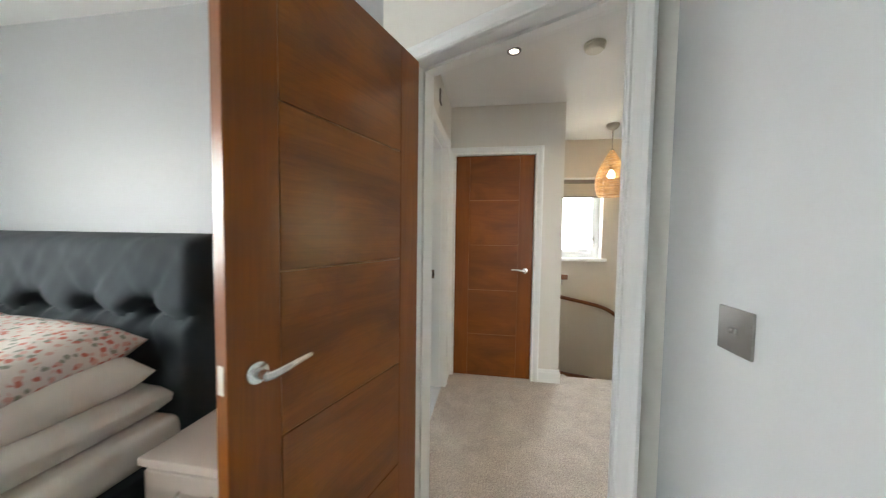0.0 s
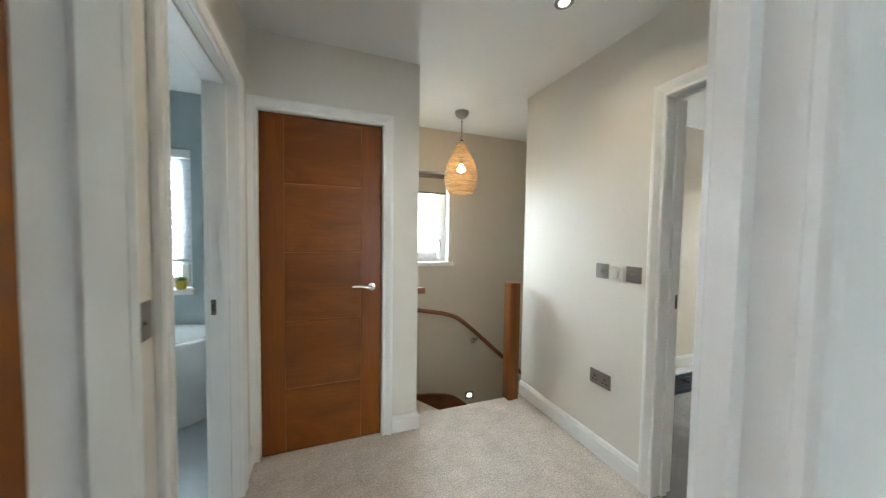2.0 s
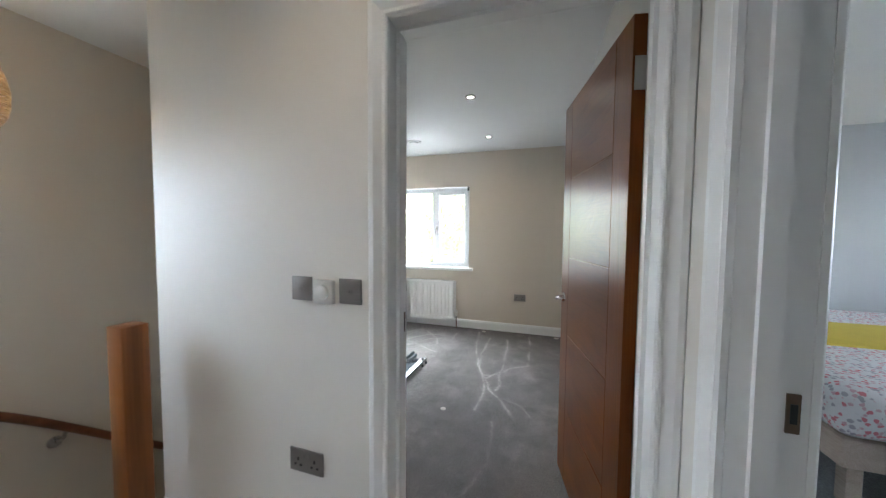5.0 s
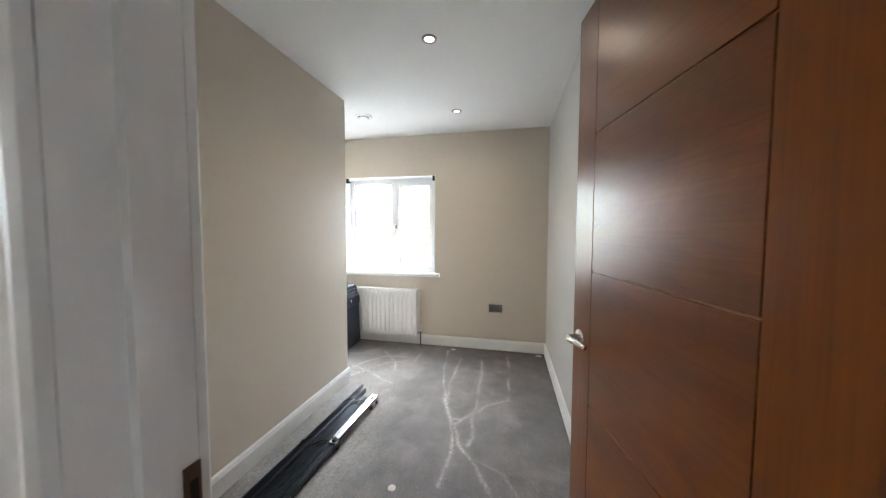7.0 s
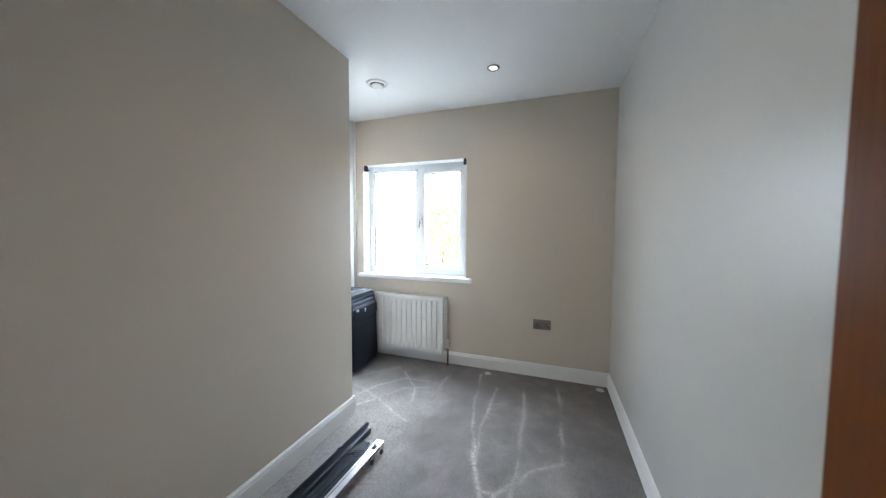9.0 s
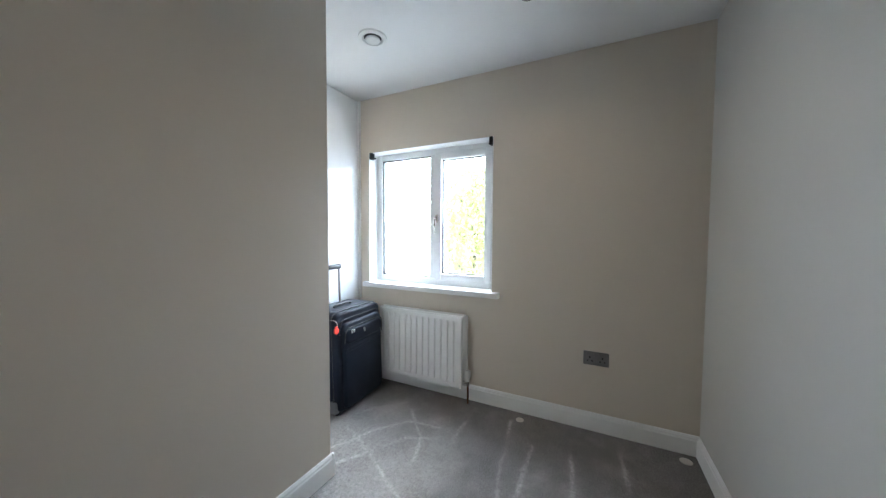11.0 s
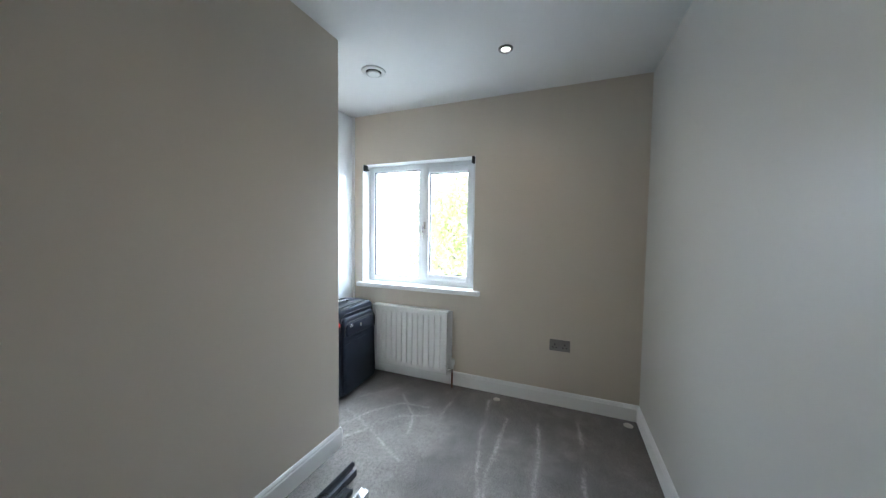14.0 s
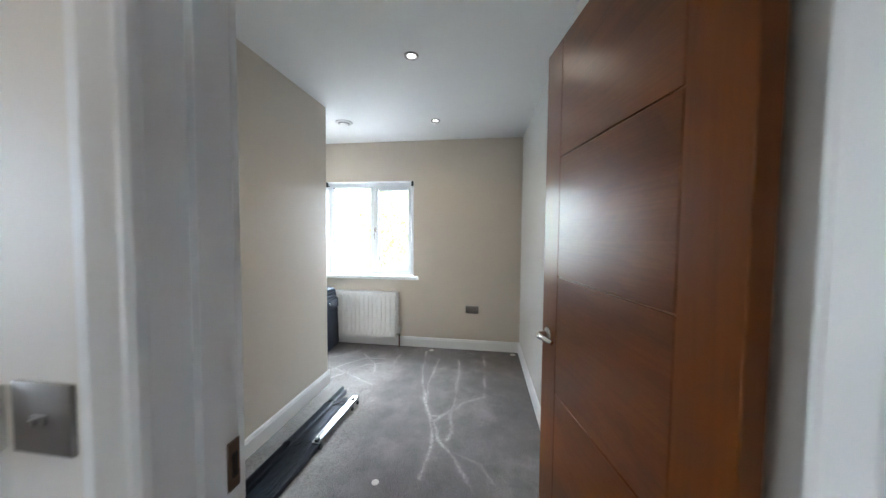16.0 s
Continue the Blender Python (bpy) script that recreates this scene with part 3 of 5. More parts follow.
rail_bracket(rail, (1.77, 3.86, 0.135), (1.79, 3.79, 0.205))
rail_bracket(rail, (2.75, 3.86, -0.69), (2.75, 3.79, -0.625))
rail_bracket(rail, (0.92, 3.86, 0.49), (0.92, 3.79, 0.56))
short = thing("short_handrail", "short square wooden handrail on the cupboard's side wall", "handrail")
bm = bmesh.new()
box(bm, -0.027, 0.027, 0.0, 0.86, -0.022, 0.022, 0.004, 2)
r = part("rail", bm, OAK_X, short)
r.matrix_world = pose(0.818, 2.757, 0.928, -10, 0, 0)
rail_bracket(short, (0.785, 2.86, 0.83), (0.818, 2.86, 0.89))
rail_bracket(short, (0.785, 3.45, 0.72), (0.818, 3.45, 0.785))

led = thing("stair_light", "small recessed stair light in a steel plate, lit", "wall light")
part("plate", boxes((1.682, 1.778, 3.852, 3.8595, -0.522, -0.436, 0.002, 1)), STEEL, led)
part("lens", boxes((1.708, 1.752, 3.848, 3.853, -0.497, -0.461, 0.002, 1)), LAMP_STEP, led, "glowing white lens")


# ---- windows ----
def make_window(name, m, w, h, mullions, sash, label, handle_x=None, depth=0.07, handle_z=0.46):
    """A plastic frame; local x along it, y outwards, z up. sash: which lights open."""
    root = tagged(new(name), label, kind="structure")
    root.matrix_world = m
    f = 0.055
    bm = boxes((0, f, 0, depth, 0, h, 0.004, 1), (w - f, w, 0, depth, 0, h, 0.004, 1), (f, w - f, 0.001, depth, 0, f, 0.004, 1), (f, w - f, 0.001, depth, h - f, h, 0.004, 1))
    for x in mullions:
        box(bm, x - 0.032, x + 0.032, 0.001, depth, f, h - f, 0.004, 1)
    part("window_frame", bm, UPVC, root)
    edges = [f] + [e for x in mullions for e in (x - 0.032, x + 0.032)] + [w - f]
    for i in range(len(mullions) + 1):
        x0, x1 = edges[2 * i], edges[2 * i + 1]
        z0, z1 = f, h - f
        if i in sash:
            k = 0.042
            s = part("sash", boxes((x0 - 0.012, x0 + k, -0.016, 0.05, z0 - 0.012, z1 + 0.012, 0.005, 2), (x1 - k, x1 + 0.012, -0.016, 0.05, z0 - 0.012, z1 + 0.012, 0.005, 2), (x0 + k, x1 - k, -0.015, 0.05, z0 - 0.012, z0 + k, 0.005, 2), (x0 + k, x1 - k, -0.015, 0.05, z1 - k, z1 + 0.012, 0.005, 2)), UPVC, root)
            x0, x1, z0, z1 = x0 + k, x1 - k, z0 + k, z1 - k
        e = 0.006
        part("gasket", boxes((x0, x0 + e, 0.012, 0.03, z0, z1), (x1 - e, x1, 0.012, 0.03, z0, z1), (x0, x1, 0.012, 0.03, z0, z0 + e), (x0, x1, 0.012, 0.03, z1 - e, z1)), BLACK, root)
        g = part("pane", boxes((x0, x1, 0.02, 0.024, z0, z1)), GLASS, root, smooth=None)
        g.visible_shadow = False
    if handle_x is not None:
        bm = boxes((handle_x - 0.013, handle_x + 0.013, -0.026, -0.016, h * handle_z, h * handle_z + 0.065, 0.004, 2))
        tube(bm, [(handle_x, -0.03, h * handle_z + 0.045), (handle_x, -0.05, h * handle_z + 0.04), (handle_x, -0.052, h * handle_z - 0.03), (handle_x, -0.046, h * handle_z - 0.085)], [0.008, 0.009, 0.008, 0.006], 10)
        part("window_handle", bm, CHROME, root, "satin espagnolette handle")
    return root


win_b = make_window("window_1", pose(5.165, BW1, BZ0 + 0.02, 0, 0, -90), BW1 - BW0, BZ1 - BZ0 - 0.02, [0.575], [1], "white plastic window with one fixed and one opening light", 0.575 + 0.035)
bm = boxes((5.047, 5.165, BW0 + 0.001, BW1 - 0.001, BZ0 - 0.002, BZ0 + 0.0215), (4.995, 5.049, BW0 - 0.06, BW1 + 0.035, BZ0 - 0.018, BZ0 + 0.022, 0.005, 2))
setting("window_sill_1", bm, GLOSS, "white painted window board")
setting("window_reveal_1", boxes((5.048, 5.165, BW0 + 0.0005, BW0 + 0.004, BZ0 + 0.023, BZ1 - 0.004), (5.048, 5.165, BW1 - 0.004, BW1 - 0.0005, BZ0 + 0.023, BZ1 - 0.004), (5.048, 5.165, BW0, BW1, BZ1 - 0.004, BZ1 - 0.0005)), GLOSS, "white painted window reveal")
win_s = make_window("window_2", pose(SW0, 3.965, 1.02), SW1 - SW0, 1.965 - 1.02, [], [0], "white plastic stairwell window", SW1 - SW0 - 0.075, handle_z=0.22)
bm = boxes((SW0 + 0.001, SW1 - 0.001, 3.857, 3.965, 0.995, 1.0205), (SW0 - 0.06, SW1 + 0.045, 3.81, 3.859, 0.985, 1.021, 0.005, 2))
setting("window_sill_2", bm, GLOSS, "white painted window board in the stairwell")
setting("window_reveal_2", boxes((SW1 - 0.004, SW1 - 0.0005, 3.858, 3.965, 1.022, 1.961), (SW0 + 0.0005, SW0 + 0.004, 3.858, 3.965, 1.022, 1.961), (SW0, SW1, 3.858, 3.965, 1.961, 1.9645)), GLOSS, "white painted window reveal in the stairwell")
win_t = make_window("window_3", pose(TW0, 3.93, 0.84), TW1 - TW0, 1.96 - 0.84, [0.5], [1], "white plastic bathroom window", None)
setting("window_sill_3", boxes((TW0 - 0.02, TW1 + 0.02, 3.79, 3.93, 0.80, 0.84, 0.005, 2)), GLOSS, "white bathroom window sill")
make_window("window_4", pose(-3.4, -2.0, 0.85, 0, 0, 90), 2.2, 1.2, [1.1], [0], "white plastic bedroom window")
make_window("window_5", pose(3.9, -3.3, 0.85, 0, 0, 180), 1.8, 1.2, [0.9], [0], "white plastic bedroom window")

# ---- lamps and ceiling fittings ----
def downlight(px, py):
    d = thing("downlight", "small white recessed ceiling downlight, lit", "downlight", pose(px, py, TOP), "ceiling downlights")
    bm = bmesh.new()
    lathe(bm, [(0.024, -0.001), (0.026, -0.007), (0.038, -0.009), (0.043, -0.005), (0.044, 0.0)], seg=36)
    part("bezel", bm, STEEL, d, "satin steel bezel")
    bm = bmesh.new()
    lathe(bm, [(0.0, -0.0015), (0.024, -0.0015), (0.024, 0.0), (0.0, 0.0)], seg=30)
    part("lens", bm, LAMP_WHITE, d, "glowing lens")
    beam = new("downlight_beam", bpy.data.lights.new("downlight_beam", "SPOT"))
    beam.data.energy, beam.data.color = 3.6, (1.0, 0.80, 0.58)
    beam.data.spot_size, beam.data.spot_blend, beam.data.shadow_soft_size = radians(148), 1.0, 0.03
    beam.matrix_world = look((px, py, TOP - 0.012), (px, py + 0.0001, 0))


for px, py in ((0.306, 1.929), (1.25, 1.958), (3.345, 1.89), (4.435, 1.93), (4.44, 3.38)):
    downlight(px, py)

vent = thing("ceiling_vent", "round white ceiling extract valve", "vent", pose(4.381, 2.82, TOP))
bm = bmesh.new()
lathe(bm, [(0.0, 0.0), (0.082, 0.0), (0.080, -0.008), (0.062, -0.014), (0.055, -0.010), (0.052, -0.002), (0.0, -0.002)], seg=40)
part("rim", bm, WHITE, vent)
bm = bmesh.new()
lathe(bm, [(0.0, -0.010), (0.040, -0.010), (0.044, -0.014), (0.040, -0.020), (0.0, -0.024)], seg=36)
part("disc", bm, WHITE, vent)
bm = bmesh.new()
lathe(bm, [(0.0, 0.0), (0.012, 0.0), (0.012, -0.012), (0.0, -0.012)], seg=16)
part("stem", bm, WHITE, vent)
# black ring that paints the shade in the gap behind the disc
bm = bmesh.new()
lathe(bm, [(0.013, -0.0025), (0.051, -0.0025), (0.051, -0.004), (0.013, -0.004), (0.013, -0.0025)], seg=36)
part("gap_shade", bm, BLACK, vent, "black ring putting shade into the gap behind the disc")

alarm = thing("smoke_alarm", "round off-white smoke alarm on the ceiling", "smoke alarm", pose(0.766, 1.923, TOP))
bm = bmesh.new()
lathe(bm, [(0.0, 0.0), (0.060, 0.0), (0.060, -0.012), (0.055, -0.014), (0.0, -0.014)], seg=36)
part("base", bm, IVORY, alarm)
bm = bmesh.new()
lathe(bm, [(0.0, -0.014), (0.052, -0.014), (0.053, -0.030), (0.044, -0.040), (0.012, -0.042), (0.0, -0.042)], seg=36)
part("cover", bm, IVORY, alarm)

NICKEL = plain("satin_nickel", (0.42, 0.39, 0.35), 0.42, 1.0, 0.06)
FLEX = plain("pale_twisted_flex", (0.42, 0.38, 0.33), 0.6, 0, 0.2)
PX, PY = 1.358, 3.345
WICKER, n_, l_, b_ = node_mat("woven_paper_cord")
cord = noise_node(n_, l_, coords(n_, l_, (1, 1, 5)), 30, 3)
strand = n_.new("ShaderNodeNewGeometry")
tint = ramp(n_, l_, strand.outputs["Random Per Island"], [(0.0, (0.60, 0.56, 0.54)), (1.0, (1.2, 1.2, 1.15))])
l_.new(mix(n_, l_, 1.0, ramp(n_, l_, cord, [(0.3, (0.33, 0.20, 0.10)), (0.7, (0.64, 0.45, 0.26))]), tint, "MULTIPLY"), b_.inputs["Base Color"])
b_.inputs["Roughness"].default_value = 0.7
b_.inputs["Transmission Weight"].default_value = 0.0
pend = thing("pendant_lamp", "teardrop pendant lamp of woven cord, lit, over the stairs", "pendant lamp", pose(PX, PY, TOP))
bm = bmesh.new()
lathe(bm, [(0.0, 0.0), (0.061, 0.0), (0.062, -0.012), (0.054, -0.034), (0.034, -0.052), (0.0, -0.060)], seg=36)
part("ceiling_rose", bm, NICKEL, pend, "satin nickel ceiling rose")
bm = bmesh.new()
for turn in (0.0, math.pi):
    tube(bm, [(0.0042 * math.cos(turn + k * 0.55), 0.0042 * math.sin(turn + k * 0.55), -0.055 - 0.0057 * k) for k in range(79)], 0.0036, 7)
part("flex", bm, FLEX, pend, "twisted two-core grey flex")
bm = bmesh.new()
lathe(bm, [(0.0, -0.243), (0.010, -0.243), (0.015, -0.252), (0.019, -0.266), (0.0, -0.266)], seg=20)
part("collar", bm, BLACK, pend)
SHADE = [(0.020, -0.262), (0.030, -0.280), (0.050, -0.315), (0.074, -0.36), (0.098, -0.405), (0.120, -0.455), (0.137, -0.51), (0.146, -0.565), (0.145, -0.615), (0.134, -0.665), (0.112, -0.71)]


def shade_radius(z):
    for (r0, z0), (r1, z1) in zip(SHADE, SHADE[1:]):
        if z1 <= z <= z0:
            return r0 + (r1 - r0) * (z0 - z) / (z0 - z1)
    return SHADE[-1][0]


# strands of cord wound in wavering hoops
verts, faces = [], []
rng = random.Random(4)
hoops, seg = 128, 48
for i in range(hoops):
    z0 = -0.265 - (0.71 - 0.265) * i / (hoops - 1)
    ph, amp = rng.uniform(0, 6.28), rng.uniform(0.001, 0.006)
    half = rng.uniform(0.0009, 0.0021)
    base = len(verts)
    for k in range(seg):
        a = 2 * math.pi * k / seg
        z = min(-0.263, max(-0.712, z0 + amp * math.sin(2 * a + ph) + 0.4 * amp * math.sin(5 * a + 2 * ph)))
        r = shade_radius(z) + rng.uniform(-0.0006, 0.0012)
        for dr, dz in ((-half, 0), (0, half), (half, 0), (0, -half)):
            verts.append(((r + dr) * math.cos(a), (r + dr) * math.sin(a), z + dz))
    for k in range(seg):
        j = (k + 1) % seg
        for c in range(4):
            faces.append((base + 4 * k + c, base + 4 * k + (c + 1) % 4, base + 4 * j + (c + 1) % 4, base + 4 * j + c))
me = bpy.data.meshes.new("shade")
me.from_pydata(verts, [], faces)
me.materials.append(WICKER)
me.shade_smooth()
shade = new("shade", me)
shade.parent = pend
tagged(shade, "teardrop shade of loosely wound natural cord", kind="stuff")
bm = bmesh.new()
for k in range(12):
    a = 2 * math.pi * k / 12
    tube(bm, [((r - 0.002) * math.cos(a), (r - 0.002) * math.sin(a), z) for r, z in SHADE], 0.0014, 6)
part("wire_frame", bm, WICKER, pend)
bm = bmesh.new()
tube(bm, [(0.111 * math.cos(2 * math.pi * k / 48), 0.111 * math.sin(2 * math.pi * k / 48), -0.712) for k in range(49)], 0.0045, 8)
part("bottom_ring", bm, WICKER, pend)
bm = bmesh.new()
lathe(bm, [(0.0, -0.40), (0.018, -0.40), (0.020, -0.46), (0.0, -0.46)], seg=20)
part("lampholder", bm, BLACK, pend)
bm = bmesh.new()
lathe(bm, [(0.0, -0.46), (0.014, -0.462), (0.020, -0.478), (0.034, -0.496), (0.036, -0.510), (0.026, -0.526), (0.0, -0.533)], seg=24)
part("bulb", bm, LAMP_WARM, pend, "glowing warm bulb")


# ---- switches, sockets ----
def wall_plate(name, m, w, h, label, category, kind):
    """A steel plate; local x along the wall, y out of it, z up."""
    root = thing(name, label, category, m)
    part("plate", boxes((-w / 2, w / 2, 0, 0.006, -h / 2, h / 2, 0.0015, 2)), STEEL, root)
    if kind == "rocker":
        part("toggle", boxes((-0.010, 0.010, 0.006, 0.010, -0.006, 0.006, 0.001, 1), (-0.0035, 0.0035, 0.009, 0.016, -0.004, 0.004, 0.001, 1)), STEEL, root)
    if kind == "socket":
        for sx in (-0.036, 0.036):
            bm = boxes((sx - 0.004, sx + 0.004, 0.0058, 0.0066, 0.000, 0.012))
            box(bm, sx - 0.017, sx - 0.008, 0.0058, 0.0066, -0.020, -0.012)
            box(bm, sx + 0.008, sx + 0.017, 0.0058, 0.0066, -0.020, -0.012)
            part("pin_holes", bm, BLACK, root)
            part("rocker", boxes((sx * 0.35 - 0.006, sx * 0.35 + 0.006, 0.006, 0.009, 0.014, 0.030, 0.001, 1)), STEEL, root)
    return root


E_WALL = 90   # local y points to -x
wall_plate("light_switch", pose(1.732, 2.121, 1.106, 0, 0, E_WALL), 0.086, 0.086, "square brushed steel light switch on the landing wall", "light switch", "rocker")
wall_plate("light_switch", pose(1.732, 1.921, 1.106, 0, 0, E_WALL), 0.086, 0.086, "square brushed steel light switch beside the bedroom doorway", "light switch", "rocker")
wall_plate("wall_socket", pose(1.732, 2.112, 0.464, 0, 0, E_WALL), 0.146, 0.086, "brushed steel double socket low on the landing wall", "socket", "socket")
wall_plate("wall_socket", pose(5.05, 1.595, 0.465, 0, 0, E_WALL), 0.146, 0.086, "brushed steel double socket on the bedroom wall", "socket", "socket")
wall_plate("light_switch", pose(0.668, 0.585, 1.108, 0, 0, E_WALL), 0.086, 0.086, "square brushed steel light switch on the bedroom wall", "light switch", "rocker")
wall_plate("light_switch", pose(-0.185, 1.600, 1.10, 0, 0, -90), 0.086, 0.086, "square brushed steel light switch beside the bathroom doorway", "light switch", "rocker")
thermo = thing("thermostat", "white room thermostat with a round dial", "thermostat", pose(1.732, 2.022, 1.100, 0, 0, E_WALL))
part("case", boxes((-0.039, 0.039, 0, 0.020, -0.041, 0.041, 0.004, 2)), WHITE, thermo)
bm = bmesh.new()
lathe(bm, [(0.0, 0.019), (0.027, 0.019), (0.026, 0.030), (0.021, 0.033), (0.0, 0.033)], seg=32, axis="y")
part("dial", bm, WHITE, thermo)
grill = thing("wall_vent", "small grey louvred vent high on the landing wall", "vent", pose(-0.185, 2.157, 2.246, 0, 0, -90))
part("frame", boxes((-0.034, 0.034, 0, 0.009, -0.048, 0.048, 0.002, 1)), STEEL, grill)
for k in range(6):
    part("slat", boxes((-0.026, 0.026, 0.009, 0.012, -0.038 + 0.013 * k, -0.032 + 0.013 * k)), WHITE, grill)

# ---- second bedroom ----
rad = thing("radiator", "white ribbed double panel radiator under the window", "radiator")
RY0, RY1, RZ0, RZ1 = 2.475, 3.215, 0.115, 0.645


def rad_panel(xf, xb, y0, y1):
    """A pressed panel with upright flutes; xf is its front."""
    bm = bmesh.new()
    n = 13
    pitch = (y1 - y0 - 0.05) / n
    prof = [(y0, xb), (y0, xf + 0.006), (y0 + 0.006, xf)]
    y = y0 + 0.025
    for i in range(n):
        for k, d in ((0.0, 0.0), (0.22, 0.0), (0.30, 0.013), (0.70, 0.013), (0.78, 0.0)):
            prof.append((y + k * pitch, xf + d))
        y += pitch
    prof += [(y1 - 0.006, xf), (y1, xf + 0.006), (y1, xb)]
    rows = []
    for z, flat in ((RZ0, True), (RZ0 + 0.03, True), (RZ0 + 0.06, False), (RZ1 - 0.06, False), (RZ1 - 0.03, True), (RZ1, True)):
        rows.append([bm.verts.new((xf if flat and 2 < i < len(prof) - 3 else x, yy, z)) for i, (yy, x) in enumerate(prof)])
    for a, b in zip(rows, rows[1:]):
        for k in range(len(prof) - 1):
            bm.faces.new((a[k], a[k + 1], b[k + 1], b[k]))
        bm.faces.new((a[-1], a[0], b[0], b[-1]))
    bm.faces.new(rows[0])
    bm.faces.new(rows[-1])
    return bm


part("front_panel", rad_panel(4.945, 4.962, RY0, RY1), ENAMEL, rad, smooth=30)
part("rear_panel", rad_panel(5.005, 5.022, RY0 - 0.02, RY1), ENAMEL, rad, smooth=30)
bm = bmesh.new()
for i in range(36):
    yy = RY0 + 0.03 + i * 0.0192
    box(bm, 4.962, 5.005, yy, yy + 0.002, RZ0 + 0.03, RZ1 - 0.02)
part("convector_fins", bm, ENAMEL, rad)
part("top_grille", boxes((4.956, 5.022, RY0 - 0.003, RY1, RZ1 - 0.004, RZ1 + 0.006, 0.002, 1)), ENAMEL, rad)
for yy in (RY0 + 0.12, RY1 - 0.12):
    part("bracket", boxes((5.022, 5.05, yy - 0.02, yy + 0.02, RZ0 + 0.05, RZ1 - 0.05)), ENAMEL, rad)
bm = bmesh.new()
lathe(bm, [(0.0, 0.165), (0.012, 0.165), (0.013, 0.19), (0.019, 0.195), (0.021, 0.225), (0.018, 0.245), (0.0, 0.25)], (4.985, 2.438, 0), 20)
part("valve_head", bm, WHITE, rad, "white radiator valve head")
bm = bmesh.new()
lathe(bm, [(0.0, 0.13), (0.012, 0.13), (0.012, 0.168), (0.0, 0.168)], (4.985, 2.438, 0), 16)
tube(bm, [(4.985, 2.438, 0.15), (4.985, 2.475, 0.15)], 0.009, 12)
part("valve_body", bm, CHROME, rad)
bm = bmesh.new()
tube(bm, [(4.985, 2.438, 0.135), (4.985, 2.438, -0.005)], 0.0075, 12)
part("pipe", bm, COPPER, rad, "bare copper tail pipe")
for yy, side in ((BW1 - 0.03, 1), (BW0 + 0.015, 0)):
    br = thing("blind_bracket", "black roller blind bracket in the window's upper corner", "blind bracket")
    part("arm", boxes((5.03, 5.075, yy - 0.012, yy + 0.012, 1.885, 1.94, 0.003, 1)), BLACK, br)
    part("wall_plate", boxes((5.04, 5.07, yy - 0.03 * side - 0.002, yy + 0.018 * (1 - side), 1.89, 1.90, 0.001, 1)), BLACK, br)

ward = thing("wardrobe", "built-in wardrobe with white high-gloss doors", "wardrobe")
part("carcass", boxes((4.02, 5.045, 3.52, 4.07, 0.0, TOP - 0.003)), LACQUER, ward)
for x0, x1, hx in ((4.037, 4.537, 4.57), (4.541, 5.02, 4.615)):
    d = part("door", boxes((x0, x1, 3.498, 3.518, 0.06, TOP - 0.012, 0.0015, 1)), LACQUER, ward)
    if hx > 4.6:
        bm = bmesh.new()
        tube(bm, [(hx, 3.462, 0.975), (hx, 3.462, 1.205)], 0.0095, 14)
        tube(bm, [(hx, 3.498, 1.0), (hx, 3.462, 1.0)], 0.005, 10)
        tube(bm, [(hx, 3.498, 1.185), (hx, 3.462, 1.185)], 0.005, 10)
        part("door_handle", bm, STEEL, d, "brushed steel bar handle")
part("filler", boxes((5.022, 5.0495, 3.49, 3.52, 0.0, TOP - 0.003)), GLOSS, ward)

# suitcase, its front towards the room
FABRIC, n_, l_, b_ = node_mat("navy_nylon_fabric")
v_ = coords(n_, l_, (1, 1, 1))
wv = noise_node(n_, l_, v_, 420, 2)
l_.new(ramp(n_, l_, noise_node(n_, l_, v_, 6, 4), [(0.3, (0.007, 0.009, 0.017)), (0.7, (0.013, 0.017, 0.030))]), b_.inputs["Base Color"])
b_.inputs["Roughness"].default_value = 0.55
b_.inputs["Specular IOR Level"].default_value = 0.18
b_.inputs["Sheen Weight"].default_value = 0.04
bump(n_, l_, b_, wv, 0.35, 0.001)
GUARD = plain("grey_plastic", (0.16, 0.16, 0.165), 0.5)
RED = plain("red_rubber", (0.75, 0.05, 0.03), 0.45)
case = thing("suitcase", "large navy fabric suitcase with its pull handle up", "suitcase", pose(4.405, 3.155, 0.0, -2, 0, 3))
CW, CD, CH = 0.505, 0.255, 0.715


def padded(x0, x1, z0, z1, r, y0, y1, soft):
    """Upright padded panel with round corners; y0 is its front, its front edge rolled over by soft."""
    bm = bmesh.new()
    rings = []
    steps = [(y1, 0.004), (y1 - 0.004, 0.0)] + [(y0 + soft * (1 - math.sin(a)), soft * (1 - math.cos(a))) for a in (0.0, 0.4, 0.8, 1.2, math.pi / 2)]
    for y, inset in steps:
        ring = []
        rr = max(0.004, r - inset)
        for cx, cz, a0 in ((x1 - inset - rr, z1 - inset - rr, 0), (x0 + inset + rr, z1 - inset - rr, 90), (x0 + inset + rr, z0 + inset + rr, 180), (x1 - inset - rr, z0 + inset + rr, 270)):
            for k in range(7):
                a = radians(a0 + 15 * k)
                ring.append(bm.verts.new((cx + rr * math.cos(a), y, cz + rr * math.sin(a))))
        rings.append(ring)
    for p, q in zip(rings, rings[1:]):
        for k in range(len(p)):
            bm.faces.new((p[k], p[(k + 1) % len(p)], q[(k + 1) % len(p)], q[k]))
    bm.faces.new(rings[0])
    bm.faces.new(rings[-1])
    bmesh.ops.recalc_face_normals(bm, faces=bm.faces[:])
    return bm


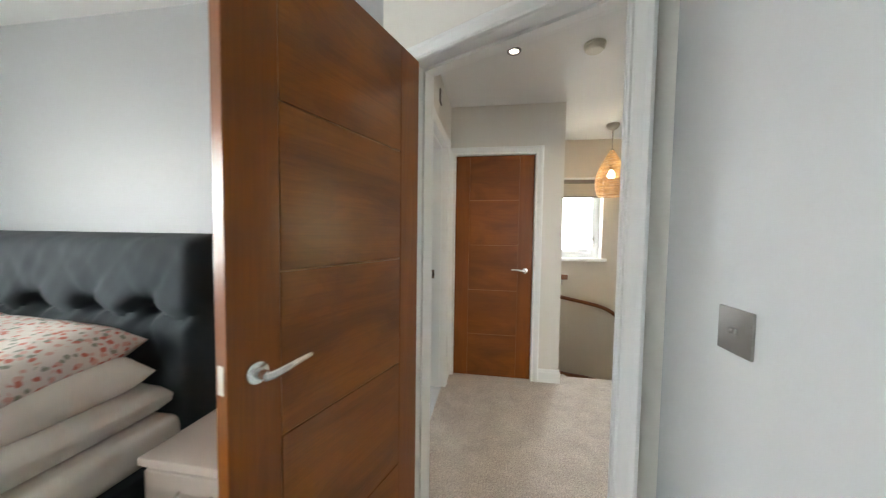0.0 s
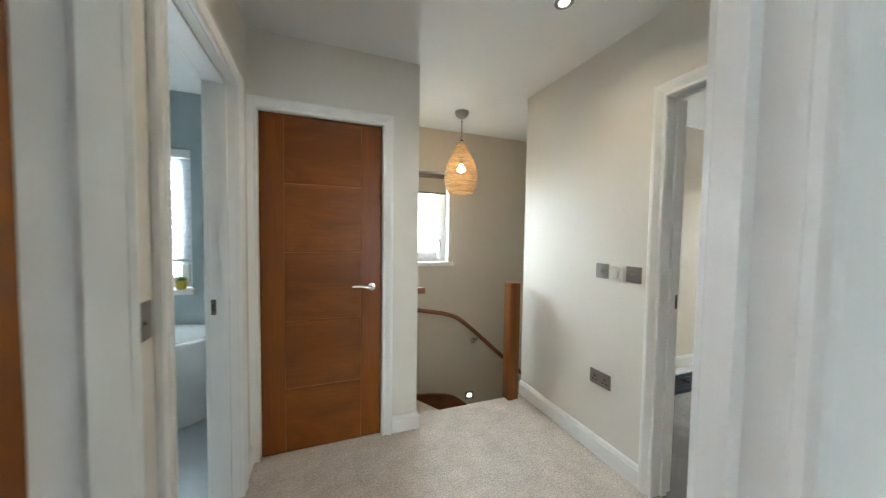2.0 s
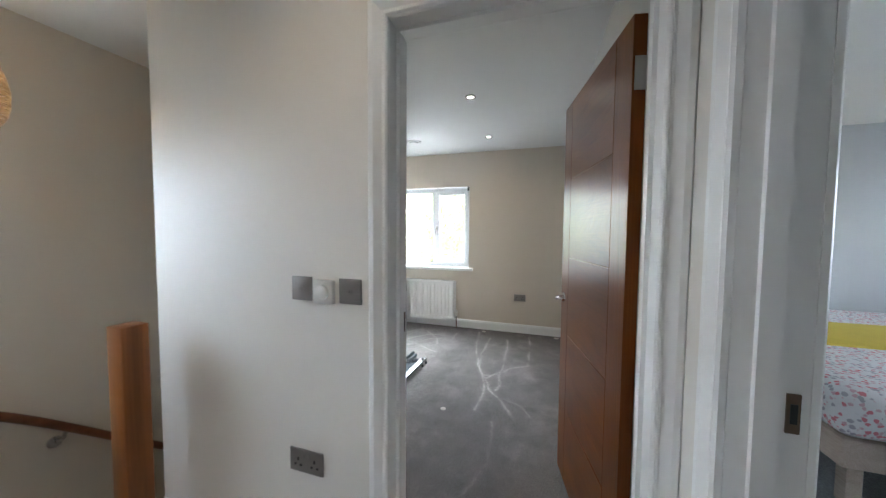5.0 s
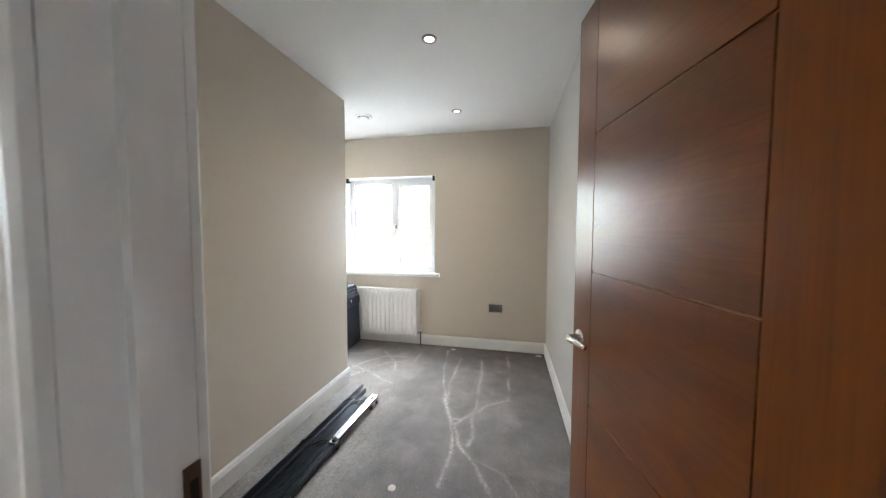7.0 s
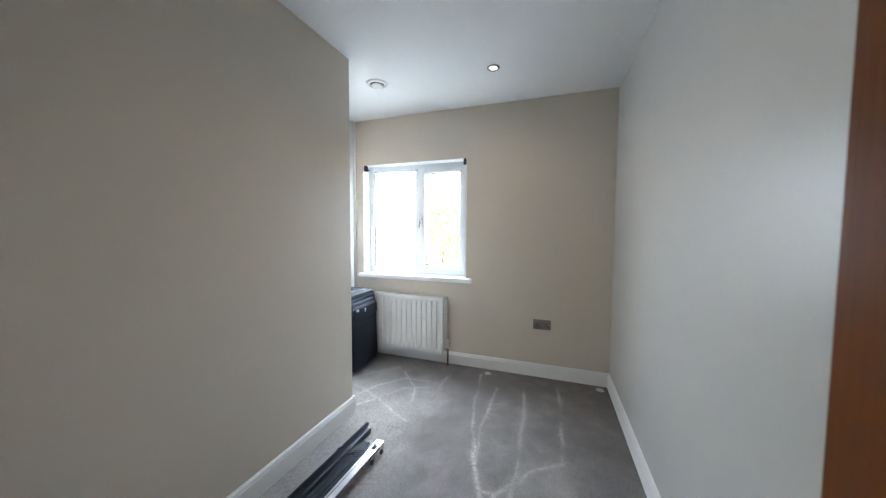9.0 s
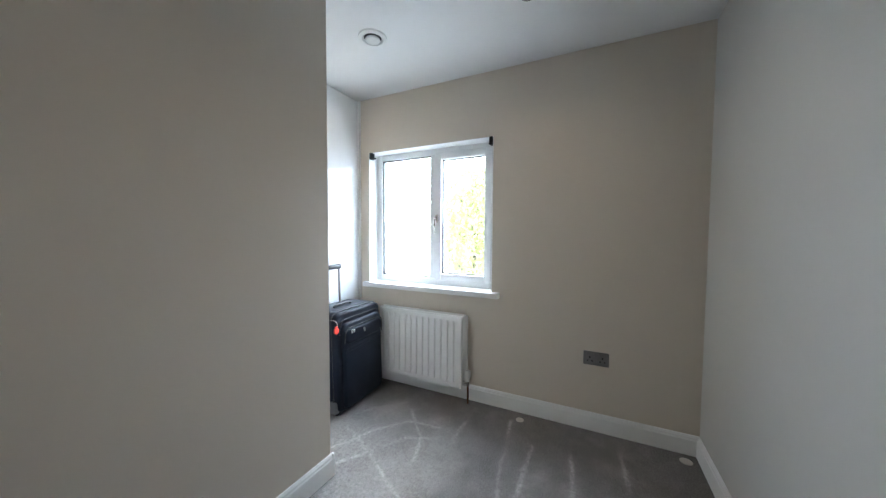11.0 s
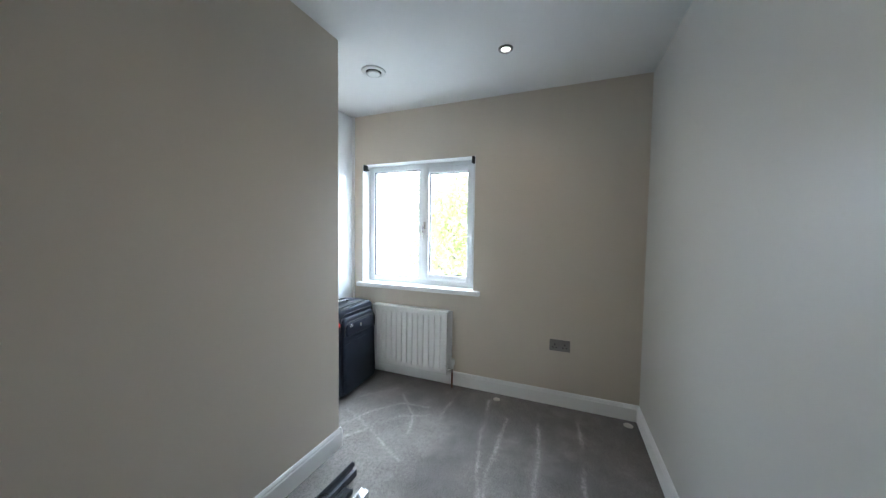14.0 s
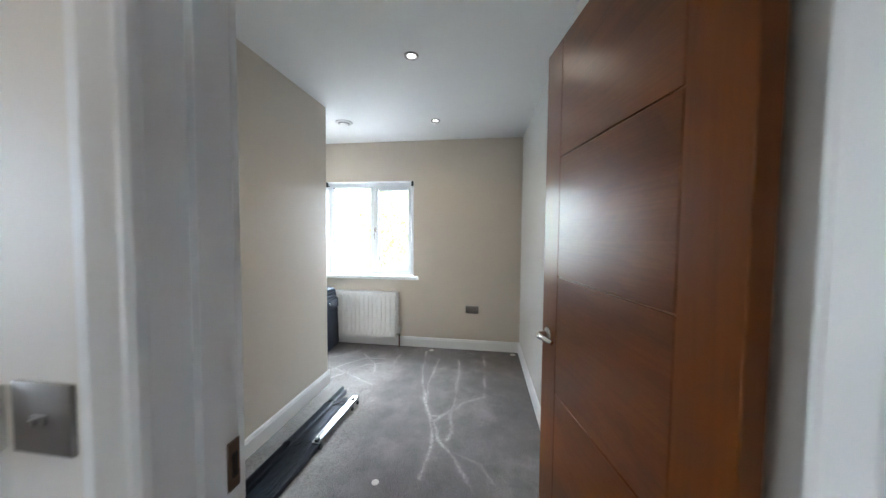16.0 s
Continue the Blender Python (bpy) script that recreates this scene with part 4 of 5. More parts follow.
part("shell", padded(0, CW, 0.015, CH, 0.055, 0.06, CD, 0.022), FABRIC, case)
part("gusset", padded(0.006, CW - 0.006, 0.022, CH - 0.008, 0.05, 0.018, 0.064, 0.012), FABRIC, case)
part("front_panel", padded(0.004, CW - 0.004, 0.02, CH - 0.012, 0.055, -0.022, 0.026, 0.018), FABRIC, case)
part("lower_pocket", padded(0.045, CW - 0.018, 0.03, CH - 0.085, 0.05, -0.045, -0.016, 0.02), FABRIC, case)
part("upper_pocket", padded(0.07, CW - 0.03, CH - 0.235, CH - 0.13, 0.035, -0.056, -0.040, 0.013), FABRIC, case)
bm = bmesh.new()
for zz in (CH - 0.262, CH - 0.285):
    tube(bm, [(0.055, -0.046, zz), (CW - 0.028, -0.046, zz)], 0.0035, 8)
part("seam", bm, FABRIC, case)
for zz, yy, xl in ((CH - 0.060, -0.024, 0.03), (CH - 0.122, -0.047, 0.055)):
    bm = bmesh.new()
    tube(bm, smooth_path([(xl, yy + 0.004, zz - 0.10), (xl + 0.008, yy, zz - 0.03), (xl + 0.04, yy, zz - 0.004), (xl + 0.08, yy, zz), (CW - 0.09, yy, zz), (CW - 0.045, yy, zz - 0.006), (CW - 0.022, yy, zz - 0.03), (CW - 0.018, yy + 0.004, zz - 0.12)], 4), 0.004, 8)
    part("zip", bm, BLACK, case)
for xx in (0.105, 0.128):
    part("zip_puller", boxes((xx, xx + 0.011, -0.064, -0.055, CH - 0.16, CH - 0.138, 0.002, 1)), CHROME, case)
part("badge", boxes((0.245, 0.262, -0.061, -0.055, CH - 0.185, CH - 0.155, 0.002, 1)), CHROME, case, "small metal badge")
for yy, inset in ((0.022, 0.004), (0.062, 0.0)):
    bm = bmesh.new()
    r_, loop = 0.052, []
    for cx, cz, a0 in ((CW - r_, CH - 0.008 - r_, 0), (r_, CH - 0.008 - r_, 90), (r_, 0.02 + r_, 180), (CW - r_, 0.02 + r_, 270)):
        loop += [(cx + r_ * math.cos(radians(a0 + 15 * k)), yy, cz + r_ * math.sin(radians(a0 + 15 * k))) for k in range(7)]
    tube(bm, loop + loop[:1], 0.005, 8)
    part("piping", bm, BLACK, case)
for xx in (-0.002, CW + 0.002):
    bm = bmesh.new()
    tube(bm, [(xx, 0.10, 0.07), (xx, 0.10, CH - 0.06)], 0.005, 8)
    part("side_zip", bm, BLACK, case)
bm = bmesh.new()
tube(bm, smooth_path([(0.14, 0.12, CH - 0.002), (0.16, 0.12, CH + 0.014), (0.30, 0.12, CH + 0.014), (0.32, 0.12, CH - 0.002)], 4), 0.011, 10, 0.6)
part("carry_handle", bm, BLACK, case)
for xx in (0.17, 0.335):
    bm = bmesh.new()
    tube(bm, [(xx, CD - 0.02, CH - 0.04), (xx, CD - 0.02, CH + 0.275)], 0.0085, 12)
    part("pull_rod", bm, STEEL, case, "grey metal pull rod")
part("pull_grip", boxes((0.152, 0.353, CD - 0.036, CD - 0.004, CH + 0.265, CH + 0.30, 0.01, 3)), BLACK, case)
bm = bmesh.new()
tube(bm, smooth_path([(-0.004, 0.02, CH - 0.05), (0.005, -0.012, CH - 0.055), (0.012, -0.025, CH - 0.085), (0.0, -0.02, CH - 0.10)], 4), 0.003, 8)
part("tag_loop", bm, STEEL, case)
bm = bmesh.new()
lathe(bm, [(0.0, -0.006), (0.02, -0.006), (0.023, 0.0), (0.02, 0.006), (0.0, 0.006)], (0.0, -0.024, CH - 0.118), 20, "y")
box(bm, -0.010, 0.010, -0.03, -0.018, CH - 0.108, CH - 0.088, 0.003, 1)
part("tag", bm, RED, case, "bright red luggage tag")
for xx in (0.03, CW - 0.03):
    for yy in (0.02, CD - 0.03):
        bm = bmesh.new()
        lathe(bm, [(0.0, -0.012), (0.022, -0.012), (0.025, -0.006), (0.025, 0.006), (0.022, 0.012), (0.0, 0.012)], (xx, yy, 0.026), 20, "x")
        box(bm, xx - 0.018, xx + 0.018, yy - 0.02, yy + 0.02, 0.03, 0.06, 0.004, 1)
        part("wheel", bm, BLACK, case)

for yy in (0.03, CD - 0.045):
    bm = bmesh.new()
    box(bm, -0.012, 0.055, yy - 0.035, yy + 0.03, 0.022, 0.105, 0.016, 3)
    part("corner_guard", bm, GUARD, case, "grey plastic wheel guard")
bm = bmesh.new()
tube(bm, [(-0.001, 0.09, 0.42), (-0.001, CD - 0.03, 0.42)], 0.004, 8)
part("side_seam", bm, FABRIC, case)

# pale felt furniture pads left on the carpet
for px, py, pr in ((4.945, 2.045, 0.026), (3.0, 1.99, 0.020), (4.965, 1.135, 0.030)):
    pad = thing("felt_pad", "small pale round felt pad dropped on the grey carpet", "felt pad", pose(px, py, 0.0), "felt pads on the carpet")
    bm = bmesh.new()
    lathe(bm, [(0.0, -0.001), (pr, -0.001), (pr * 1.02, 0.002), (pr * 0.9, 0.005), (0.0, 0.006)], seg=22)
    part("disc", bm, FELT, pad)

# bundle of track sections on the carpet
TRACK = plain("dark_anodised_metal", (0.085, 0.092, 0.112), 0.3, 0.9, 0.2)
ALU = plain("bright_aluminium", (0.50, 0.51, 0.53), 0.2, 1.0, 0.04)


def ribbed(bm, x0, x1, y0, y1, z0, h, ribs):
    """A metal rail with upright ribs along it, drawn out from one outline."""
    step = (y1 - y0 - 0.003) / (ribs - 1)
    line = [(y0, z0)]
    for k in range(ribs):
        y, top = y0 + k * step, z0 + h + (0.010 if k in (0, ribs - 1) else 0.006)
        line += ([(y, z0 + h)] if k else []) + [(y, top), (y + 0.003, top)] + ([(y + 0.003, z0 + h)] if k < ribs - 1 else [])
    line.append((y1, z0))
    ends = [[bm.verts.new((x, y, z)) for y, z in line] for x in (x0, x1)]
    for k in range(len(line)):
        j = (k + 1) % len(line)
        bm.faces.new((ends[0][k], ends[0][j], ends[1][j], ends[1][k]))
    bm.faces.new(ends[0])
    bm.faces.new(ends[1])


tracks = thing("sliding_door_tracks", "bundle of dark and bright metal sliding door tracks on the carpet", "metal tracks", pose(2.45, 2.50, 0.001, 0, 0, -1.5))
for x0, x1, y0, y1, z0, h, ribs in ((0.0, 1.38, 0.128, 0.168, 0.0, 0.012, 3), (0.06, 1.41, 0.098, 0.126, 0.0, 0.026, 2), (0.0, 1.31, 0.040, 0.096, 0.0, 0.016, 5), (0.04, 1.26, -0.008, 0.037, 0.0, 0.020, 4), (0.10, 1.44, 0.136, 0.150, 0.022, 0.012, 2)):
    bm = bmesh.new()
    ribbed(bm, x0, x1, y0, y1, z0, h, ribs)
    part("dark_track", bm, TRACK, tracks)
# box section of bright metal, open below, a folded lip along each long side
bm = boxes((0.775, 1.31, -0.058, -0.012, 0.046, 0.049), (0.775, 1.31, -0.058, -0.0555, 0.030, 0.046), (0.775, 1.31, -0.0145, -0.012, 0.004, 0.046),
           (0.775, 1.31, -0.026, -0.0235, 0.049, 0.0515), (1.29, 1.31, -0.0555, -0.053, 0.002, 0.030), (1.20, 1.22, -0.0555, -0.053, 0.002, 0.030))
part("bright_track", bm, ALU, tracks, "bright aluminium box section")
bm = bmesh.new()
ribbed(bm, 0.0, 0.738, -0.058, -0.012, 0.004, 0.022, 4)
part("lower_track", bm, TRACK, tracks)
part("end_bracket", boxes((0.738, 0.774, -0.062, -0.010, 0.006, 0.044, 0.003, 1)), ALU, tracks, "bright metal end bracket")
for xx in (0.70, 1.16):
    for k in range(4):
        bm = bmesh.new()
        w = 0.012 * k
        tube(bm, smooth_path([(xx + w, -0.010, 0.052), (xx - 0.03 + w, 0.02, 0.056 + 0.004 * k), (xx + 0.02 - w, 0.07, 0.044), (xx + 0.05 - w, 0.11, 0.052), (xx + 0.01, 0.150, 0.046), (xx + 0.02, 0.172, 0.02)], 4), 0.0024, 6)
        part("tie", bm, BLACK, tracks, "black plastic tie")
    for k in range(3):
        bm = bmesh.new()
        tube(bm, [(xx + 0.018 * k, 0.02 + 0.03 * k, 0.046), (xx + 0.07 + 0.012 * k, 0.03 + 0.022 * k, 0.060), (xx + 0.10 + 0.012 * k, 0.025 + 0.02 * k, 0.048)], 0.002, 6)
        part("tie_tail", bm, BLACK, tracks)
for xx, rr in ((0.745, 0.017), (1.18, 0.014), (1.27, 0.014)):
    bm = bmesh.new()
    lathe(bm, [(0.0, -0.007), (rr * 0.8, -0.007), (rr, -0.004), (rr, 0.004), (rr * 0.8, 0.007), (0.0, 0.007)], (xx, -0.066, rr), 18, "y")
    part("roller", bm, BLACK, tracks)
for xx in (0.748, 1.235):
    part("screw_cap", boxes((xx, xx + 0.026, -0.047, -0.027, 0.044, 0.0555)), BLACK, tracks)

# ---- first bedroom ----
VELVET, n_, l_, b_ = node_mat("charcoal_velvet")
v_ = coords(n_, l_)
l_.new(ramp(n_, l_, noise_node(n_, l_, v_, 5, 4), [(0.3, (0.010, 0.016, 0.022)), (0.7, (0.016, 0.024, 0.032))]), b_.inputs["Base Color"])
b_.inputs["Roughness"].default_value = 0.8
b_.inputs["Sheen Weight"].default_value = 0.06
bump(n_, l_, b_, noise_node(n_, l_, v_, 30, 4), 0.15, 0.004)


def linen(name, colour, spots=None, size=16):
    m, n, l, b = node_mat(name)
    v = coords(n, l)
    col = ramp(n, l, noise_node(n, l, v, 8, 4), [(0.3, tuple(c * 0.93 for c in colour)), (0.7, colour)])
    if spots:
        vo = n.new("ShaderNodeTexVoronoi")
        vo.inputs["Scale"].default_value = size
        warp = n.new("ShaderNodeVectorMath")
        nz_ = n.new("ShaderNodeTexNoise")
        nz_.inputs["Scale"].default_value = size * 1.3
        l.new(v, nz_.inputs["Vector"])
        sc_ = n.new("ShaderNodeVectorMath")
        sc_.operation = "SCALE"
        sc_.inputs["Scale"].default_value = 0.8 / size
        l.new(nz_.outputs["Color"], sc_.inputs[0])
        l.new(v, warp.inputs[0])
        l.new(sc_.outputs[0], warp.inputs[1])
        l.new(warp.outputs[0], vo.inputs["Vector"])
        pick = n.new("ShaderNodeSeparateColor")
        l.new(vo.outputs["Color"], pick.inputs[0])
        hue = ramp(n, l, pick.outputs[0], [(0.0, spots[0]), (0.35, spots[1]), (0.7, spots[2])])
        hue_node = hue.node
        hue_node.color_ramp.interpolation = "CONSTANT"
        dist = ramp(n, l, vo.outputs["Distance"], [(0.36, (1, 1, 1)), (0.48, (0, 0, 0))])
        col = mix(n, l, dist, col, hue)
    l.new(col, b.inputs["Base Color"])
    b.inputs["Roughness"].default_value = 0.9
    bump(n, l, b, noise_node(n, l, v, 12, 4), 0.3, 0.01)
    return m


SHEET = linen("cream_cotton", (0.80, 0.76, 0.69))
FLORAL = linen("floral_cotton", (0.80, 0.72, 0.66), ((0.62, 0.20, 0.15), (0.72, 0.44, 0.37), (0.34, 0.34, 0.27)), 40)
DOTS = linen("patterned_cotton", (0.74, 0.72, 0.73), ((0.62, 0.22, 0.26), (0.40, 0.38, 0.42), (0.60, 0.40, 0.44)), 42)
YELLOW = linen("mustard_cotton", (0.62, 0.47, 0.06))
PALE_WOOD = wood("pale_taupe_laminate", (0.50, 0.40, 0.33), (0.56, 0.46, 0.39), (0.62, 0.52, 0.45), "x", 0.4)


def pillow_mesh(w, d, h):
    bm = bmesh.new()
    nx, ny = 18, 14
    sheets = []
    for s in (1, -1):
        g = []
        for i in range(nx + 1):
            row = []
            for j in range(ny + 1):
                u, v = 2 * i / nx - 1, 2 * j / ny - 1
                f = max(0.0, (1 - abs(u) ** 4.5)) * max(0.0, (1 - abs(v) ** 4.5))
                wob = 0.012 * noise.noise(Vector((u * 2.1 + w, v * 2.3 + s, 0.4)))
                row.append(bm.verts.new((u * w / 2 * (1 - 0.05 * (1 - v * v)), v * d / 2 * (1 - 0.05 * (1 - u * u)), s * (h / 2 * f ** 0.42 + wob * f))))
            g.append(row)
        sheets.append(g)
        for i in range(nx):
            for j in range(ny):
                bm.faces.new((g[i][j], g[i + 1][j], g[i + 1][j + 1], g[i][j + 1]))
    bmesh.ops.remove_doubles(bm, verts=bm.verts[:], dist=0.0005)
    return bm


bed = thing("upholstered_bed", "double bed with a charcoal button-tufted headboard and cream bedding", "bed")
HBX0, HBX1 = -2.62, -1.06
bm = bmesh.new()
nx, nz = 120, 56
buttons = [HBX1 - 0.285 - 0.32 * i for i in range(4)]
grid = []
for i in range(nx + 1):
    row = []
    for j in range(nz + 1):
        x, z = HBX0 + (HBX1 - HBX0) * i / nx, 0.18 + 1.09 * j / nz
        e = min(1.0, min(x - HBX0, HBX1 - x) / 0.07)
        e2 = min(1.0, (1.27 - z) / 0.07)
        puff = 0.13 * math.sqrt(max(0.0, 1 - (1 - e) ** 2)) * math.sqrt(max(0.0, 1 - (1 - e2) ** 2))
        dip = 0.0
        for bx in buttons:
            dx, dz = x - bx, z - 0.925
            dip += 0.080 * math.exp(-(dx * dx + dz * dz) / 0.0034)
            # folds running up from each button, and a crease below it
            for lean, deep in ((0.75, 0.020), (0.30, 0.012), (-0.45, 0.010)):
                dip += deep * math.exp(-(dx - lean * max(0, dz)) ** 2 / (0.0005 + 0.004 * max(0, dz))) * (1.0 if dz > 0 else 0.0) * math.exp(-max(0, dz) / 0.16)
            for lean, deep in ((0.5, 0.018), (-0.5, 0.018)):
                dip += deep * math.exp(-(dx - lean * max(0, -dz)) ** 2 / 0.0007) * (1.0 if dz < 0 else 0.0) * math.exp(-max(0, -dz) / 0.12)
        seam = 0.042 * math.exp(-(z - 0.905 - 0.022 * math.cos((x - buttons[0]) * 19.63)) ** 2 / 0.0008)
        dip += 0.007 * noise.noise(Vector((x * 9 + z * 5, z * 7, 2.0))) + 0.004 * noise.noise(Vector((x * 22 - z * 16, z * 9, 5.0)))
        row.append(bm.verts.new((x, 1.20 - puff + dip + seam * (1 if puff > 0.05 else 0), z)))
    grid.append(row)
for i in range(nx):
    for j in range(nz):
        bm.faces.new((grid[i][j], grid[i + 1][j], grid[i + 1][j + 1], grid[i][j + 1]))
box(bm, HBX0, HBX1, 1.201, 1.29, 0.0, 1.27, 0.01, 2)
part("headboard", bm, VELVET, bed, "charcoal velvet headboard with a row of buttons", 60)
part("base", boxes((HBX0 + 0.04, HBX1 - 0.04, -0.85, 1.19, 0.02, 0.34, 0.02, 2)), VELVET, bed)
part("mattress", boxes((HBX0 + 0.05, HBX1 - 0.06, -0.85, 1.08, 0.34, 0.49, 0.05, 4)), SHEET, bed, "cream covered mattress")
quilt = thing("quilt", "rumpled cream cotton quilt folded under the pillows", "quilt")
bm = bmesh.new()
sheet = []
NU, NV = 44, 26
for i in range(NU + 1):
    row = []
    for j in range(NV + 1):
        a = 2 * math.pi * j / NV
        cy_, cz_ = math.cos(a), math.sin(a)
        y_ = 0.68 + 0.40 * math.copysign(abs(cy_) ** 0.35, cy_)
        z_ = 0.555 + 0.065 * math.copysign(abs(cz_) ** 0.45, cz_)
        x_ = HBX0 + 0.08 + (HBX1 - 0.11 - HBX0 - 0.08) * i / NU
        k = noise.noise(Vector((x_ * 3.0, y_ * 7.0, z_ * 9.0))) * 0.014 + noise.noise(Vector((x_ * 9.0, y_ * 22.0, z_ * 14.0))) * 0.006
        end = 0.35 if i in (0, NU) else (0.8 if i in (1, NU - 1) else 1.0)
        row.append(bm.verts.new((x_ + k, y_ + k * cy_, 0.555 + (z_ - 0.555 + k * (0.3 if cz_ < 0 else 1)) * end)))
    sheet.append(row)
for a, b in zip(sheet, sheet[1:]):
    for j in range(NV):
        bm.faces.new((a[j], a[(j + 1) % NV], b[(j + 1) % NV], b[j]))
bm.faces.new(sheet[0])
bm.faces.new(sheet[-1])
part("cover", bm, SHEET, quilt, smooth=70)
for zz, yy in ((0.575, 0.268), (0.535, 0.270), (0.515, 0.274)):
    bm = bmesh.new()
    tube(bm, [(HBX0 + 0.12 + 0.072 * k, yy + 0.004 * math.sin(k * 1.7), zz + 0.003 * math.sin(k * 2.3)) for k in range(19)], 0.008, 8)
    part("fold", bm, SHEET, quilt)
for (px, py, pz, rx, ry, rz, w, d, h, mat, lab) in (
        (-1.53, 0.80, 0.690, 3, 2, -2, 0.66, 0.46, 0.175, SHEET, "pale grey-white pillow"),
        (-1.60, 0.76, 0.792, 9, 4, 3, 0.70, 0.54, 0.185, FLORAL, "floral coral and white pillow"),
        (-2.25, 0.80, 0.715, 2, 0, 1, 0.68, 0.46, 0.16, SHEET, "pale grey-white pillow"),
        (-2.25, 0.78, 0.835, 6, 0, 0, 0.68, 0.50, 0.16, FLORAL, "floral coral and white pillow")):
    p = thing("pillow", lab + " stacked against the headboard", "pillow", pose(px, py, pz, rx, ry, rz), "pillows on the bed")
    part("cover", pillow_mesh(w, d, h), mat, p, smooth=80)
TAUPE = paint("taupe_melamine", (0.50, 0.415, 0.36), 0.42, 0.03, 0.05)
nights = thing("bedside_table", "pale taupe bedside table beside the bed", "bedside table")
part("body", boxes((-0.90, -0.50, 0.75, 1.24, 0.0, 0.515)), TAUPE, nights)
part("top", boxes((-0.92, -0.48, 0.735, 1.24, 0.517, 0.545, 0.003, 1)), TAUPE, nights)
for zz in (0.03, 0.275):
    d = part("drawer", boxes((-0.89, -0.51, 0.733, 0.749, zz, zz + 0.235, 0.002, 1)), TAUPE, nights)
    bm = bmesh.new()
    tube(bm, smooth_path([(-0.76, 0.733, zz + 0.18), (-0.74, 0.71, zz + 0.182), (-0.66, 0.71, zz + 0.182), (-0.64, 0.733, zz + 0.18)], 4), 0.005, 8)
    part("drawer_handle", bm, CHROME, d)

# ---- third bedroom ----
bed3 = thing("double_bed", "bed with a pink-dotted white duvet on a pale frame", "bed")
part("frame", boxes((2.75, 4.9, -2.2, -0.05, 0.22, 0.36, 0.01, 2)), PALE_WOOD, bed3)
part("duvet", boxes((2.73, 4.9, -2.22, -0.03, 0.36, 0.60, 0.07, 4)), DOTS, bed3)
for xx in (2.85, 4.8):
    for yy in (-2.1, -0.15):
        part("leg", boxes((xx - 0.03, xx + 0.03, yy - 0.03, yy + 0.03, 0.0, 0.22)), PALE_WOOD, bed3)
throw = thing("bed_throw", "mustard yellow throw folded across the bed", "throw")
part("cloth", boxes((3.5, 4.2, -2.23, -0.02, 0.585, 0.612, 0.012, 3)), YELLOW, throw)

# ---- bathroom ----
tub = thing("bathtub", "white curved acrylic bathtub under the window", "bathtub")
bm = bmesh.new()
cx, cy = -1.35, 3.49


def oval(a, sx, sy):
    c, s = math.cos(a), math.sin(a)
    return (cx + sx * math.copysign(abs(c) ** 0.6, c), min(3.835, cy + sy * math.copysign(abs(s) ** 0.75, s)))


prof = [(0.97, 0.94, 0.0), (0.98, 0.97, 0.25), (1.0, 1.0, 0.53), (1.0, 1.0, 0.56), (0.985, 0.98, 0.568), (0.91, 0.80, 0.565), (0.88, 0.74, 0.54), (0.78, 0.6, 0.2), (0.6, 0.4, 0.13)]
rings = []
for fx, fy, z in prof:
    rings.append([bm.verts.new((*oval(2 * math.pi * k / 64, 0.85 * fx, 0.345 * fy), z)) for k in range(64)])
for a, b in zip(rings[2:], rings[3:]):
    for k in range(64):
        bm.faces.new((a[k], a[(k + 1) % 64], b[(k + 1) % 64], b[k]))
bm.faces.new(rings[-1])
for ring in rings[:2]:
    bmesh.ops.delete(bm, geom=ring, context="VERTS")
part("basin", bm, ACRYLIC, tub, smooth=50)
bm = bmesh.new()
rings = [[bm.verts.new((*oval(2 * math.pi * k / 64, 0.85 * fx, 0.345 * fy), z)) for k in range(64)] for fx, fy, z in ((0.955, 0.92, 0.0), (0.965, 0.95, 0.25), (0.985, 0.985, 0.532))]
for a, b in zip(rings, rings[1:]):
    for k in range(64):
        bm.faces.new((a[k], a[(k + 1) % 64], b[(k + 1) % 64], b[k]))
part("bath_panel", bm, ACRYLIC, tub, smooth=50)
BLIND, n_, l_, b_ = node_mat("white_sheer_blind")
b_.inputs["Base Color"].default_value = (0.8, 0.82, 0.84, 1)
b_.inputs["Roughness"].default_value = 0.9
tr = n_.new("ShaderNodeBsdfTranslucent")
tr.inputs[0].default_value = (0.85, 0.87, 0.9, 1)
mx = n_.new("ShaderNodeMixShader")
mx.inputs[0].default_value = 0.6
l_.new(b_.outputs[0], mx.inputs[1])
l_.new(tr.outputs[0], mx.inputs[2])
l_.new(mx.outputs[0], n_["Material Output"].inputs[0])
blind = thing("day_night_blind", "white banded day and night blind, lowered", "blind")
part("head_box", boxes((TW0 + 0.02, TW1 - 0.005, 3.85, 3.92, 1.89, 1.955, 0.008, 2)), WHITE, blind)
for k in range(11):
    z = 1.86 - 0.078 * k
    part("band", boxes((TW0 + 0.03, TW1 - 0.015, 3.895, 3.8965, z - 0.048, z + 0.012)), BLIND, blind)
part("bottom_bar", boxes((TW0 + 0.03, TW1 - 0.012, 3.885, 3.905, 1.06, 1.08, 0.004, 1)), WHITE, blind)
ROLLER, n_, l_, b_ = node_mat("beige_blind_fabric")
b_.inputs["Base Color"].default_value = (0.52, 0.45, 0.36, 1)
b_.inputs["Roughness"].default_value = 0.9
HEM = plain("taupe_blind_rail", (0.20, 0.17, 0.155), 0.5)
rb = thing("roller_blind", "beige roller blind drawn part way up the stairwell window", "blind")
bm = bmesh.new()
